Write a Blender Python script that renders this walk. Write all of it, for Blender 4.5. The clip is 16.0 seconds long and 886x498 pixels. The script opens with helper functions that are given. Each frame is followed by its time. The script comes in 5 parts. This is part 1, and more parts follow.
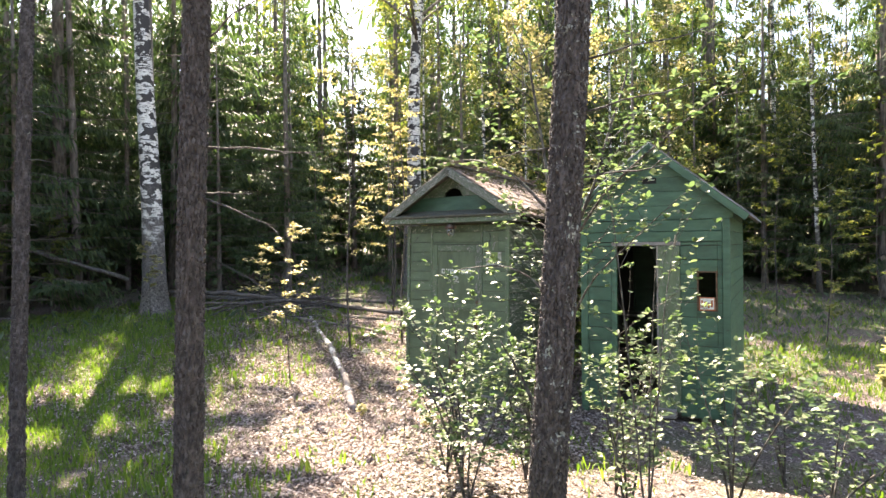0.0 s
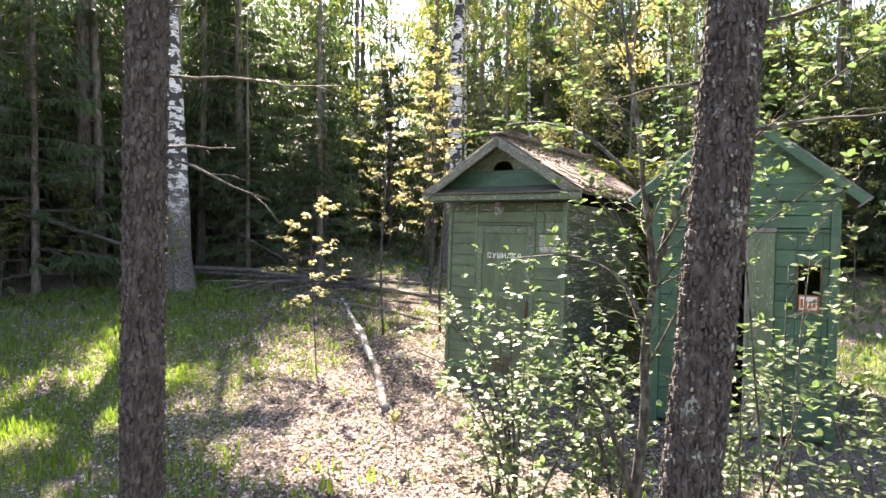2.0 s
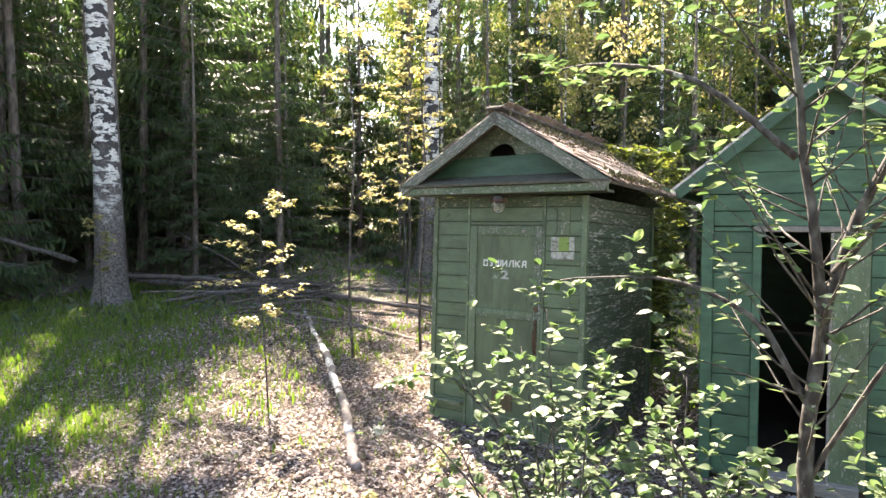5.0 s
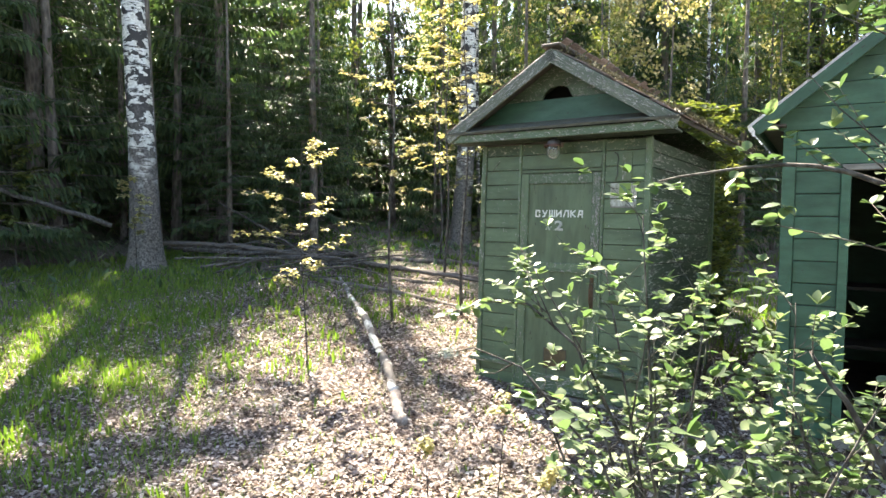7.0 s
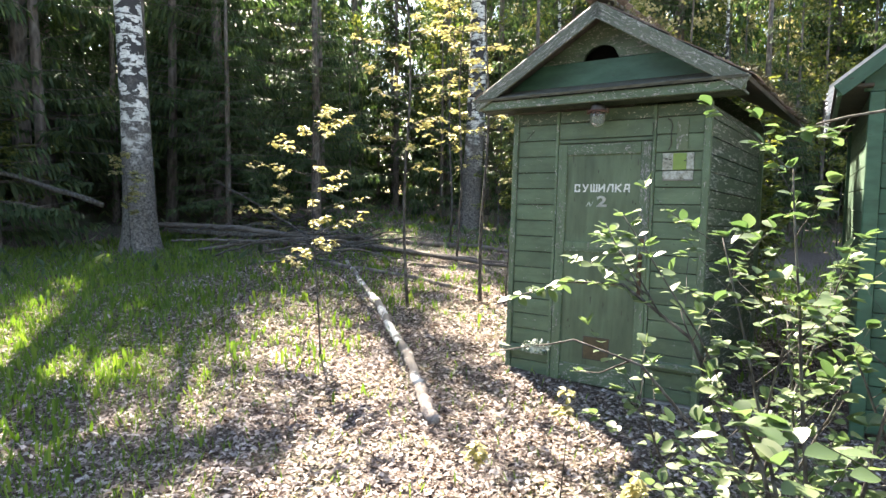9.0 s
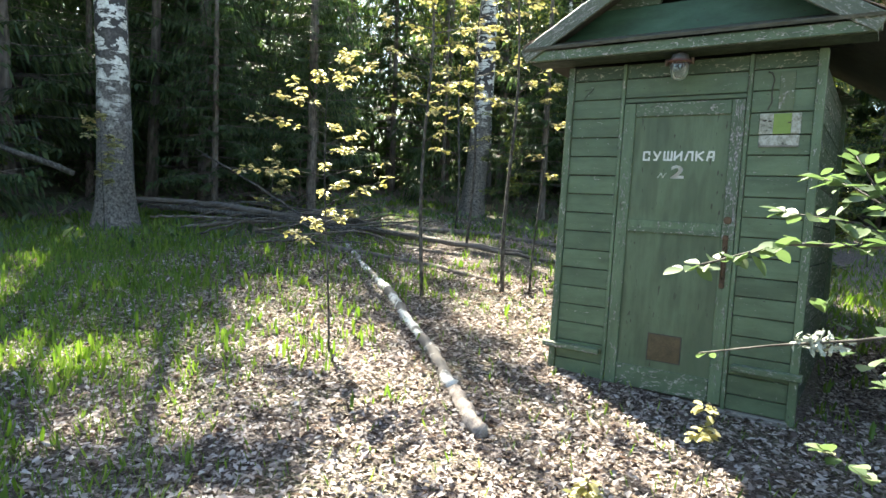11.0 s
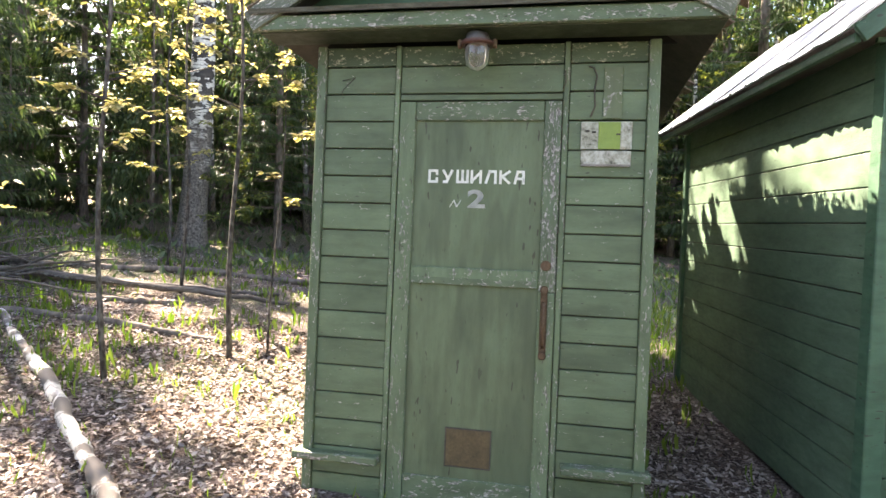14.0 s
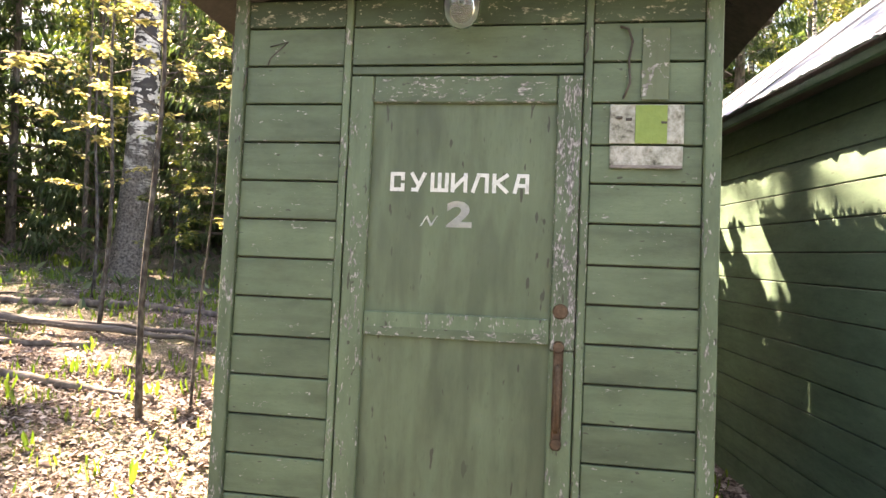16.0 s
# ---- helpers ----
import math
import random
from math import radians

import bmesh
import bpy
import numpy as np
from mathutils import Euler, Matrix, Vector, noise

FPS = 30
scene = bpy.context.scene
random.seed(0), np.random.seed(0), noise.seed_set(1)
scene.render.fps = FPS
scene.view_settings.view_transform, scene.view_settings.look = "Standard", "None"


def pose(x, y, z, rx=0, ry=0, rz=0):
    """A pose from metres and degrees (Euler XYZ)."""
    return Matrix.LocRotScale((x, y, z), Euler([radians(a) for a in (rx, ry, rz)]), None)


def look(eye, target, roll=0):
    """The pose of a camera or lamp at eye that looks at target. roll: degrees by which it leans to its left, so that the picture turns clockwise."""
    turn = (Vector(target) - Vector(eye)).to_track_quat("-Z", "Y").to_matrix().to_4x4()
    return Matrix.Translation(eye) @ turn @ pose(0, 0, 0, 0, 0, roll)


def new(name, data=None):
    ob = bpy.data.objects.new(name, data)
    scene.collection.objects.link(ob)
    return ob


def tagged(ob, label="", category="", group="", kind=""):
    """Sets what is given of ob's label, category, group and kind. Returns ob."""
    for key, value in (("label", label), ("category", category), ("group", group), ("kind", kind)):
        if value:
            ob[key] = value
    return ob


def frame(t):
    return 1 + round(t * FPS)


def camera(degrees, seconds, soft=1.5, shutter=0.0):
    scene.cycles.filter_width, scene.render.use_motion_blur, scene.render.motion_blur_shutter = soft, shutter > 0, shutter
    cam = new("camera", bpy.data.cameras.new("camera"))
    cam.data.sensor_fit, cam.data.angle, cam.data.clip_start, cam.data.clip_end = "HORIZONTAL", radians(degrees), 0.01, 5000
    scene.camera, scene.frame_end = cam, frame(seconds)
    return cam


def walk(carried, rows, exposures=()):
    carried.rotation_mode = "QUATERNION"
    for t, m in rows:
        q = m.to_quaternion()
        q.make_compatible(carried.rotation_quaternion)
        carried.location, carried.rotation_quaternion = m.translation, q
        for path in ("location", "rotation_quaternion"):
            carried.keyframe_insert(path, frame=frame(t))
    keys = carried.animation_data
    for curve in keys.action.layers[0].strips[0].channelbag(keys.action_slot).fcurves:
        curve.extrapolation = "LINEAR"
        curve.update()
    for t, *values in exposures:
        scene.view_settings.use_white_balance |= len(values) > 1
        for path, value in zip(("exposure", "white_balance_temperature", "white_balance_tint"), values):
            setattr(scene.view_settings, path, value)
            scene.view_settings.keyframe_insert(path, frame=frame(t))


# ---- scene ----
cam = camera(69.2, 16.0)
METRES, EYE, TILT, LEAN, TURN = 8.0, 1.5, 0.0, 0.0, 25.9
PATH = [
    (0, (0.531, 0.426, 2.033), (-0.596, 2.078, 2.022), -0.7),
    (0.5, (0.411, 0.699, 2.010), (-0.824, 2.272, 2.001), 0.7),
    (1, (0.276, 0.889, 2.026), (-0.961, 2.460, 1.985), 0.6),
    (1.5, (0.085, 1.046, 1.986), (-1.183, 2.593, 1.950), 0.5),
    (2, (-0.173, 1.208, 2.062), (-1.387, 2.795, 1.982), 0.5),
    (2.5, (-0.302, 1.422, 2.012), (-1.591, 2.951, 2.044), -0.2),
    (3, (-0.520, 1.653, 2.014), (-1.775, 3.208, 1.948), 0.9),
    (3.5, (-0.870, 1.892, 2.056), (-2.105, 3.461, 1.947), -0.4),
    (4, (-1.019, 2.104, 2.066), (-2.188, 3.723, 1.965), -0.1),
    (4.5, (-1.166, 2.333, 2.126), (-2.297, 3.981, 2.042), 0.0),
    (7, (-1.656, 2.597, 1.706), (-2.86, 4.188, 1.583), 0.3),
    (7.5, (-1.775, 2.699, 1.699), (-2.941, 4.318, 1.561), 1.2),
    (8, (-1.932, 2.731, 1.725), (-3.056, 4.376, 1.546), -0.1),
    (8.5, (-2.07, 2.794, 1.677), (-3.257, 4.395, 1.514), 0.4),
    (11, (-3.111, 3.36, 1.364), (-4.249, 4.996, 1.188), 2.3),
    (11.5, (-3.313, 3.512, 1.379), (-4.119, 5.339, 1.271), 1.7),
    (12, (-3.457, 3.689, 1.419), (-4.134, 5.567, 1.288), 1.3),
    (12.5, (-3.539, 3.982, 1.405), (-4.104, 5.896, 1.274), 2.4),
    (13, (-3.648, 4.248, 1.4), (-4.161, 6.178, 1.275), 2.7),
    (13.5, (-3.802, 4.51, 1.414), (-4.117, 6.476, 1.231), 2.0),
    (14, (-3.859, 4.774, 1.448), (-4.259, 6.731, 1.364), 1.8),
    (14.5, (-3.909, 5.045, 1.47), (-4.321, 7.002, 1.46), 2.5),
    (15, (-4.009, 5.286, 1.405), (-4.292, 7.265, 1.336), 3.6),
    (15.5, (-4.05, 5.515, 1.421), (-4.338, 7.494, 1.36), 2.6),
    (16, (-4.055, 5.718, 1.435), (-4.359, 7.695, 1.445), 2.1),
]
walk(cam, [(t, look(eye, target, roll)) for t, eye, target, roll in PATH],
     exposures=[(0.0, 3.22, 7650, 18), (3.5, 3.38, 7700, 20), (7.0, 3.34, 7250, 10), (8.5, 3.34, 7300, 12), (11.0, 3.16, 6950, 3), (12.5, 3.46, 7150, 13), (14.5, 3.76, 8250, 19), (16.0, 3.86, 9050, 24)])

# ---- light ----
SUN_TRAVEL = Vector((0.805 * 0.695, -0.593 * 0.695, -0.719))
world = bpy.data.worlds.new("sky")
scene.world = world
world.use_nodes = True
wn = world.node_tree.nodes
sky = wn.new("ShaderNodeTexSky")
sky.sky_type = "NISHITA"
sky.sun_disc = False
sky.sun_elevation = radians(46)
sky.sun_rotation = math.atan2(-SUN_TRAVEL.x, -SUN_TRAVEL.y)
world.node_tree.links.new(sky.outputs[0], wn["Background"].inputs[0])
wn["Background"].inputs[1].default_value = 0.070
sun_data = bpy.data.lights.new("sun", "SUN")
sun_data.energy, sun_data.angle, sun_data.color = 4.4, radians(0.6), (1.0, 0.94, 0.84)
sun = new("sun", sun_data)
sun.matrix_world = look((-20, 15, 30), Vector((-20, 15, 30)) + SUN_TRAVEL)


# ---- ground shape ----
def smooth(a, b, v):
    t = min(1.0, max(0.0, (v - a) / (b - a)))
    return t * t * (3 - 2 * t)


def base_height(x, y):
    p = 0.092 * (-(x + 5)) + 0.062 * (y - 6.5)
    rise = math.log1p(math.exp(min(40, p / 0.1))) * 0.1 - 0.05
    if rise > 1.2:
        rise = 1.2 + 0.4 * (1 - math.exp(-(rise - 1.2) / 0.4))
    return rise + 0.55 * smooth(-4.6, -1.9, 0.75 * x - 0.66 * y)


def gz(x, y):
    n = noise.noise(Vector((x * 0.9, y * 0.9, 3.1))) * 0.025 + noise.noise(Vector((x * 3.1, y * 3.1, 8.4))) * 0.010
    near_shed = smooth(1.2, 2.2, math.hypot((x + 4.3) * 0.9, y - 8.6))
    return base_height(x, y) + n * near_shed


# ---- materials ----
def mat(name, rough=0.8, metal=0.0):
    m = bpy.data.materials.new(name)
    m.use_nodes = True
    b = m.node_tree.nodes["Principled BSDF"]
    b.inputs["Roughness"].default_value, b.inputs["Metallic"].default_value = rough, metal
    return m, m.node_tree.nodes, m.node_tree.links, b


def tex_coord(N, L, kind="Object", scale=(1, 1, 1)):
    c, m = N.new("ShaderNodeTexCoord"), N.new("ShaderNodeMapping")
    m.inputs["Scale"].default_value = scale
    L.new(c.outputs[kind], m.inputs["Vector"])
    return m.outputs["Vector"]


def noise_tex(N, L, vec, scale, detail=4.0, rough=0.6):
    n = N.new("ShaderNodeTexNoise")
    n.inputs["Scale"].default_value, n.inputs["Detail"].default_value, n.inputs["Roughness"].default_value = scale, detail, rough
    if vec is not None:
        L.new(vec, n.inputs["Vector"])
    return n.outputs["Fac"]


def ramp(N, L, fac, stops):
    r = N.new("ShaderNodeValToRGB")
    el = r.color_ramp.elements
    while len(el) < len(stops):
        el.new(0.5)
    for e, (p, c) in zip(el, stops):
        e.position, e.color = p, (*c, 1) if len(c) == 3 else c
    L.new(fac, r.inputs[0])
    return r.outputs[0]


def mix(N, L, fac, a, b, mode="MIX"):
    m = N.new("ShaderNodeMix")
    m.data_type, m.blend_type = "RGBA", mode
    for socket, v in ((m.inputs[0], fac), (m.inputs[6], a), (m.inputs[7], b)):
        if isinstance(v, (int, float)):
            socket.default_value = v
        elif isinstance(v, tuple):
            socket.default_value = (*v, 1)
        else:
            L.new(v, socket)
    return m.outputs[2]


def bump(N, L, bsdf, height, strength, distance=0.01):
    b = N.new("ShaderNodeBump")
    b.inputs["Strength"].default_value, b.inputs["Distance"].default_value = strength, distance
    L.new(height, b.inputs["Height"])
    L.new(b.outputs[0], bsdf.inputs["Normal"])


def math_node(N, L, op, a, b=None):
    m = N.new("ShaderNodeMath")
    m.operation = op
    for socket, v in zip(m.inputs, (a, b)):
        if v is None:
            continue
        if isinstance(v, (int, float)):
            socket.default_value = v
        else:
            L.new(v, socket)
    return m.outputs[0]


def painted_wood(name, colour, wear, along=(1, 1, 1), under=(0.30, 0.285, 0.26), stain=0.0):
    """Old green oil paint on boards: hue drift per board, grime, and flakes off to grey wood."""
    m, N, L, B = mat(name, 0.55)
    v = tex_coord(N, L, "Object", along)
    info = N.new("ShaderNodeObjectInfo")
    big = noise_tex(N, L, v, 3.0, 5, 0.65)
    fine = noise_tex(N, L, v, 42.0, 6, 0.7)
    mid = noise_tex(N, L, v, 13.0, 5, 0.7)
    dark = tuple(c * 0.62 for c in colour)
    light = tuple(min(1, c * 1.25 + 0.012) for c in colour)
    col = ramp(N, L, big, [(0.3, dark), (0.52, colour), (0.75, light)])
    tone = math_node(N, L, "MULTIPLY_ADD", info.outputs["Random"], 0.30)
    N[tone.node.name].inputs[2].default_value = 0.85
    grey = N.new("ShaderNodeCombineColor")
    for k in range(3):
        L.new(tone, grey.inputs[k])
    col = mix(N, L, 1.0, col, grey.outputs[0], "MULTIPLY")
    col = mix(N, L, ramp(N, L, fine, [(0.55, (0, 0, 0)), (0.72, (0.45, 0.45, 0.45))]), col, tuple(c * 0.5 for c in colour))
    streak = noise_tex(N, L, tex_coord(N, L, "Object", (1.4, 1.4, 24) if along[2] > along[0] else (24, 24, 1.4)), 1.0, 4, 0.6)
    col = mix(N, L, ramp(N, L, streak, [(0.54, (0, 0, 0)), (0.76, (0.4, 0.4, 0.4))]), col, tuple(c * 0.45 for c in colour))
    spot = noise_tex(N, L, v, 24.0, 2, 0.4)
    col = mix(N, L, ramp(N, L, spot, [(0.70, (0, 0, 0)), (0.73, (0.8, 0.8, 0.8))]), col, (0.035, 0.03, 0.022))
    if stain:
        damp = noise_tex(N, L, tex_coord(N, L, "Object", (6.0, 6.0, 0.9)), 1.0, 3, 0.55)
        col = mix(N, L, ramp(N, L, damp, [(0.50, (0, 0, 0)), (0.56, (stain,) * 3)]), col, tuple(c * 0.55 for c in colour))
    bare = math_node(N, L, "ADD", math_node(N, L, "MULTIPLY", mid, 0.6), math_node(N, L, "MULTIPLY", fine, 0.4))
    edge = 0.72 - 0.22 * wear
    worn = ramp(N, L, bare, [(edge, (0, 0, 0)), (edge + 0.015, (1, 1, 1))])
    wood = ramp(N, L, fine, [(0.40, tuple(c * 0.16 for c in under)), (0.5, tuple(c * 0.5 for c in under)), (0.58, under), (0.66, tuple(min(1, c * 1.75) for c in under))])
    L.new(mix(N, L, worn, col, wood), B.inputs["Base Color"])
    h = math_node(N, L, "SUBTRACT", fine, math_node(N, L, "MULTIPLY", worn, 0.5))
    bump(N, L, B, h, 0.35, 0.004)
    L.new(ramp(N, L, mid, [(0.3, (0.42,) * 3), (0.7, (0.7,) * 3)]), B.inputs["Roughness"])
    return m


GREEN = (0.098, 0.140, 0.078)
paint = painted_wood("green_paint", GREEN, 0.56, (1, 1, 3))
paint_up = painted_wood("green_paint_upright", GREEN, 0.72, (3, 3, 1))
paint_worn = painted_wood("worn_door_paint", GREEN, 0.80, (1.3, 2.0, 3.2), (0.34, 0.315, 0.29))
paint_worn_up = painted_wood("worn_stile_paint", GREEN, 0.92, (3.4, 3.4, 1.1), (0.32, 0.30, 0.285))
# top boards under the eave: flaking paint, eave shade put into the colour
paint_flake_shaded = painted_wood("shaded_flaking_green_paint", (0.054, 0.084, 0.042), 0.78, (1.0, 1.6, 2.4), (0.30, 0.29, 0.21))
paint_panel = painted_wood("smooth_green_paint", (0.112, 0.152, 0.084), 0.05, (2, 2, 0.5), stain=0.6)
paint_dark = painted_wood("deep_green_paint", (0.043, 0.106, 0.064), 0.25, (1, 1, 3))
paint_bare = painted_wood("bared_side_boards", (0.07, 0.10, 0.065), 0.90, (0.22, 1, 1.3), (0.40, 0.39, 0.36))
paint_barge = painted_wood("greyed_barge_paint", (0.105, 0.118, 0.080), 0.90, (1, 1, 4), (0.30, 0.285, 0.25))
# paler copy of the deep green, sunlight on the side wall put into it
paint_sunlit = painted_wood("sunlit_side_green_paint", (0.088, 0.150, 0.098), 0.25, (1, 1, 3))
paint_side = painted_wood("weathered_green_paint", (0.078, 0.108, 0.064), 0.8, (1, 1, 3))


def plain(name, stops, scale, rough=0.85, metal=0.0, along=(1, 1, 1), relief=0.4, dist=0.006, detail=6):
    m, N, L, B = mat(name, rough, metal)
    v = tex_coord(N, L, "Object", along)
    a, b = noise_tex(N, L, v, scale, detail, 0.65), noise_tex(N, L, v, scale * 7, 4, 0.6)
    f = math_node(N, L, "ADD", math_node(N, L, "MULTIPLY", a, 0.65), math_node(N, L, "MULTIPLY", b, 0.35))
    L.new(ramp(N, L, f, stops), B.inputs["Base Color"])
    bump(N, L, B, b, relief, dist)
    return m


grey_wood = plain("grey_wood", [(0.3, (0.10, 0.09, 0.08)), (0.5, (0.23, 0.21, 0.19)), (0.7, (0.36, 0.34, 0.31))], 6, along=(1, 6, 6))
dark_wood = plain("dark_wood", [(0.3, (0.03, 0.026, 0.022)), (0.6, (0.085, 0.072, 0.06)), (0.8, (0.15, 0.13, 0.11))], 5)
rust = plain("rusty_iron", [(0.3, (0.035, 0.022, 0.015)), (0.5, (0.10, 0.058, 0.032)), (0.72, (0.20, 0.135, 0.085))], 18, 0.75, 0.2)
hatch_brown = plain("brown_hardboard", [(0.35, (0.055, 0.038, 0.018)), (0.65, (0.13, 0.090, 0.042))], 14, 0.7)
white_paint = plain("chalky_white_paint", [(0.35, (0.45, 0.46, 0.42)), (0.5, (0.68, 0.69, 0.64)), (0.7, (0.76, 0.76, 0.72))], 30, 0.7)
sign_white = plain("yellowed_white_paint", [(0.38, (0.06, 0.06, 0.045)), (0.46, (0.26, 0.26, 0.21)), (0.58, (0.46, 0.46, 0.41)), (0.7, (0.56, 0.55, 0.50))], 11, 0.7)
sign_green = plain("yellow_green_patch", [(0.3, (0.16, 0.24, 0.05)), (0.7, (0.23, 0.32, 0.075))], 8, 0.6)
sign_red = plain("red_brown_print", [(0.3, (0.28, 0.08, 0.03)), (0.7, (0.40, 0.14, 0.06))], 20, 0.7)
cast_iron = plain("grey_cast_housing", [(0.3, (0.05, 0.045, 0.042)), (0.7, (0.17, 0.155, 0.145))], 20, 0.5, 0.5)
zinc = plain("galvanised_sheet", [(0.3, (0.26, 0.29, 0.34)), (0.7, (0.50, 0.54, 0.60))], 3.5, 0.33, 0.8, relief=0.1)
moss = plain("dry_moss", [(0.3, (0.05, 0.055, 0.02)), (0.6, (0.12, 0.10, 0.05)), (0.8, (0.2, 0.17, 0.09))], 12, 0.95)


def shingle_material():
    m, N, L, B = mat("old_shingle", 0.85)
    v = tex_coord(N, L, "Object", (14, 2, 2))
    info = N.new("ShaderNodeObjectInfo")
    n = noise_tex(N, L, v, 6, 6, 0.7)
    col = ramp(N, L, n, [(0.3, (0.11, 0.082, 0.068)), (0.5, (0.24, 0.19, 0.165)), (0.75, (0.42, 0.36, 0.33))])
    tint = ramp(N, L, info.outputs["Random"], [(0.0, (0.55, 0.5, 0.46)), (0.6, (0.95, 0.9, 0.88)), (0.85, (1.0, 0.86, 0.74)), (1.0, (0.62, 0.66, 0.42))])
    L.new(mix(N, L, 1.0, col, tint, "MULTIPLY"), B.inputs["Base Color"])
    bump(N, L, B, n, 0.5, 0.006)
    return m


shingle_mat = shingle_material()


def bark_material(name, stops, scale, along, lichen=0.0, relief=0.9):
    m, N, L, B = mat(name, 0.92)
    v = tex_coord(N, L, "Object", along)
    vor = N.new("ShaderNodeTexVoronoi")
    vor.feature = "F1"
    vor.inputs["Scale"].default_value = scale
    L.new(v, vor.inputs["Vector"])
    n = noise_tex(N, L, v, scale * 1.7, 6, 0.7)
    f = math_node(N, L, "ADD", math_node(N, L, "MULTIPLY", vor.outputs["Distance"], 0.5), math_node(N, L, "MULTIPLY", n, 0.6))
    col = ramp(N, L, f, stops)
    if lichen:
        w = noise_tex(N, L, tex_coord(N, L, "Object", (1, 1, 0.8)), 9, 5, 0.7)
        w2 = noise_tex(N, L, tex_coord(N, L, "Object"), 45, 3, 0.6)
        spot = math_node(N, L, "ADD", math_node(N, L, "MULTIPLY", w, 0.7), math_node(N, L, "MULTIPLY", w2, 0.3))
        e = 0.67 - 0.1 * lichen
        col = mix(N, L, ramp(N, L, spot, [(e, (0, 0, 0)), (e + 0.03, (1, 1, 1))]), col, (0.33, 0.36, 0.32))
    L.new(col, B.inputs["Base Color"])
    bump(N, L, B, f, relief, 0.02)
    return m


pine_bark = bark_material("pine_bark", [(0.28, (0.014, 0.011, 0.011)), (0.45, (0.040, 0.034, 0.033)), (0.6, (0.082, 0.071, 0.070)), (0.8, (0.14, 0.125, 0.122))], 34, (1, 1, 0.5), 0.1)
pine_bark_lichen = bark_material("lichened_pine_bark", [(0.28, (0.014, 0.011, 0.011)), (0.45, (0.040, 0.034, 0.033)), (0.6, (0.082, 0.071, 0.070)), (0.8, (0.14, 0.125, 0.122))], 34, (1, 1, 0.5), 0.85)
far_bark = bark_material("grey_brown_bark", [(0.2, (0.04, 0.033, 0.028)), (0.5, (0.115, 0.095, 0.083)), (0.8, (0.23, 0.195, 0.175))], 16, (1, 1, 0.3), 0.2)
twig_bark = bark_material("grey_twig_bark", [(0.25, (0.016, 0.013, 0.012)), (0.5, (0.045, 0.038, 0.034)), (0.8, (0.14, 0.135, 0.125))], 30, (1, 1, 0.5), 0.45, 0.4)


def plate_material(name, lichen):
    m, N, L, B = mat(name, 0.9)
    g = N.new("ShaderNodeNewGeometry")
    base = ramp(N, L, g.outputs["Random Per Island"], [(0.0, (0.040, 0.034, 0.034)), (0.5, (0.060, 0.052, 0.052)), (0.85, (0.080, 0.071, 0.071)), (1.0, (0.12, 0.112, 0.112))])
    n = noise_tex(N, L, tex_coord(N, L, "Object", (1, 1, 0.6)), 60, 5, 0.7)
    col = mix(N, L, ramp(N, L, n, [(0.35, (0.7,) * 3), (0.6, (0, 0, 0))]), base, (0.045, 0.034, 0.030))
    w = noise_tex(N, L, tex_coord(N, L, "Object"), 15, 6, 0.75)
    e = 0.67 - 0.10 * lichen
    col = mix(N, L, ramp(N, L, w, [(e, (0, 0, 0)), (e + 0.05, (0.9,) * 3)]), col, (0.30, 0.325, 0.30))
    L.new(col, B.inputs["Base Color"])
    bump(N, L, B, n, 0.6, 0.006)
    return m


plates_plain, plates_lichen = plate_material("pine_bark_plate", 0.2), plate_material("lichened_bark_plate", 1.0)


def birch_material():
    m, N, L, B = mat("birch_bark", 0.75)
    v = tex_coord(N, L, "Object", (2.2, 2.2, 11))
    lent = noise_tex(N, L, v, 2.2, 5, 0.65)
    patch = noise_tex(N, L, tex_coord(N, L, "Object", (2.6, 2.6, 3.4)), 1.9, 3, 0.5)
    fine = noise_tex(N, L, tex_coord(N, L, "Object"), 30, 4, 0.6)
    white = ramp(N, L, fine, [(0.3, (0.46, 0.44, 0.40)), (0.65, (0.74, 0.72, 0.68))])
    col = mix(N, L, ramp(N, L, lent, [(0.52, (0, 0, 0)), (0.57, (1, 1, 1))]), white, (0.045, 0.04, 0.038))
    col = mix(N, L, ramp(N, L, patch, [(0.515, (0, 0, 0)), (0.535, (1, 1, 1))]), col, (0.035, 0.031, 0.030))
    sep = N.new("ShaderNodeSeparateXYZ")
    L.new(tex_coord(N, L, "Object"), sep.inputs[0])
    foot = math_node(N, L, "ADD", sep.outputs[2], math_node(N, L, "MULTIPLY", patch, -3.2))
    rough_bark = ramp(N, L, fine, [(0.35, (0.035, 0.03, 0.027)), (0.7, (0.22, 0.20, 0.185))])
    col = mix(N, L, ramp(N, L, foot, [(0.0, (1, 1, 1)), (0.9, (0, 0, 0))]), col, rough_bark)
    L.new(col, B.inputs["Base Color"])
    bump(N, L, B, lent, 0.5, 0.01)
    return m


birch_bark = birch_material()


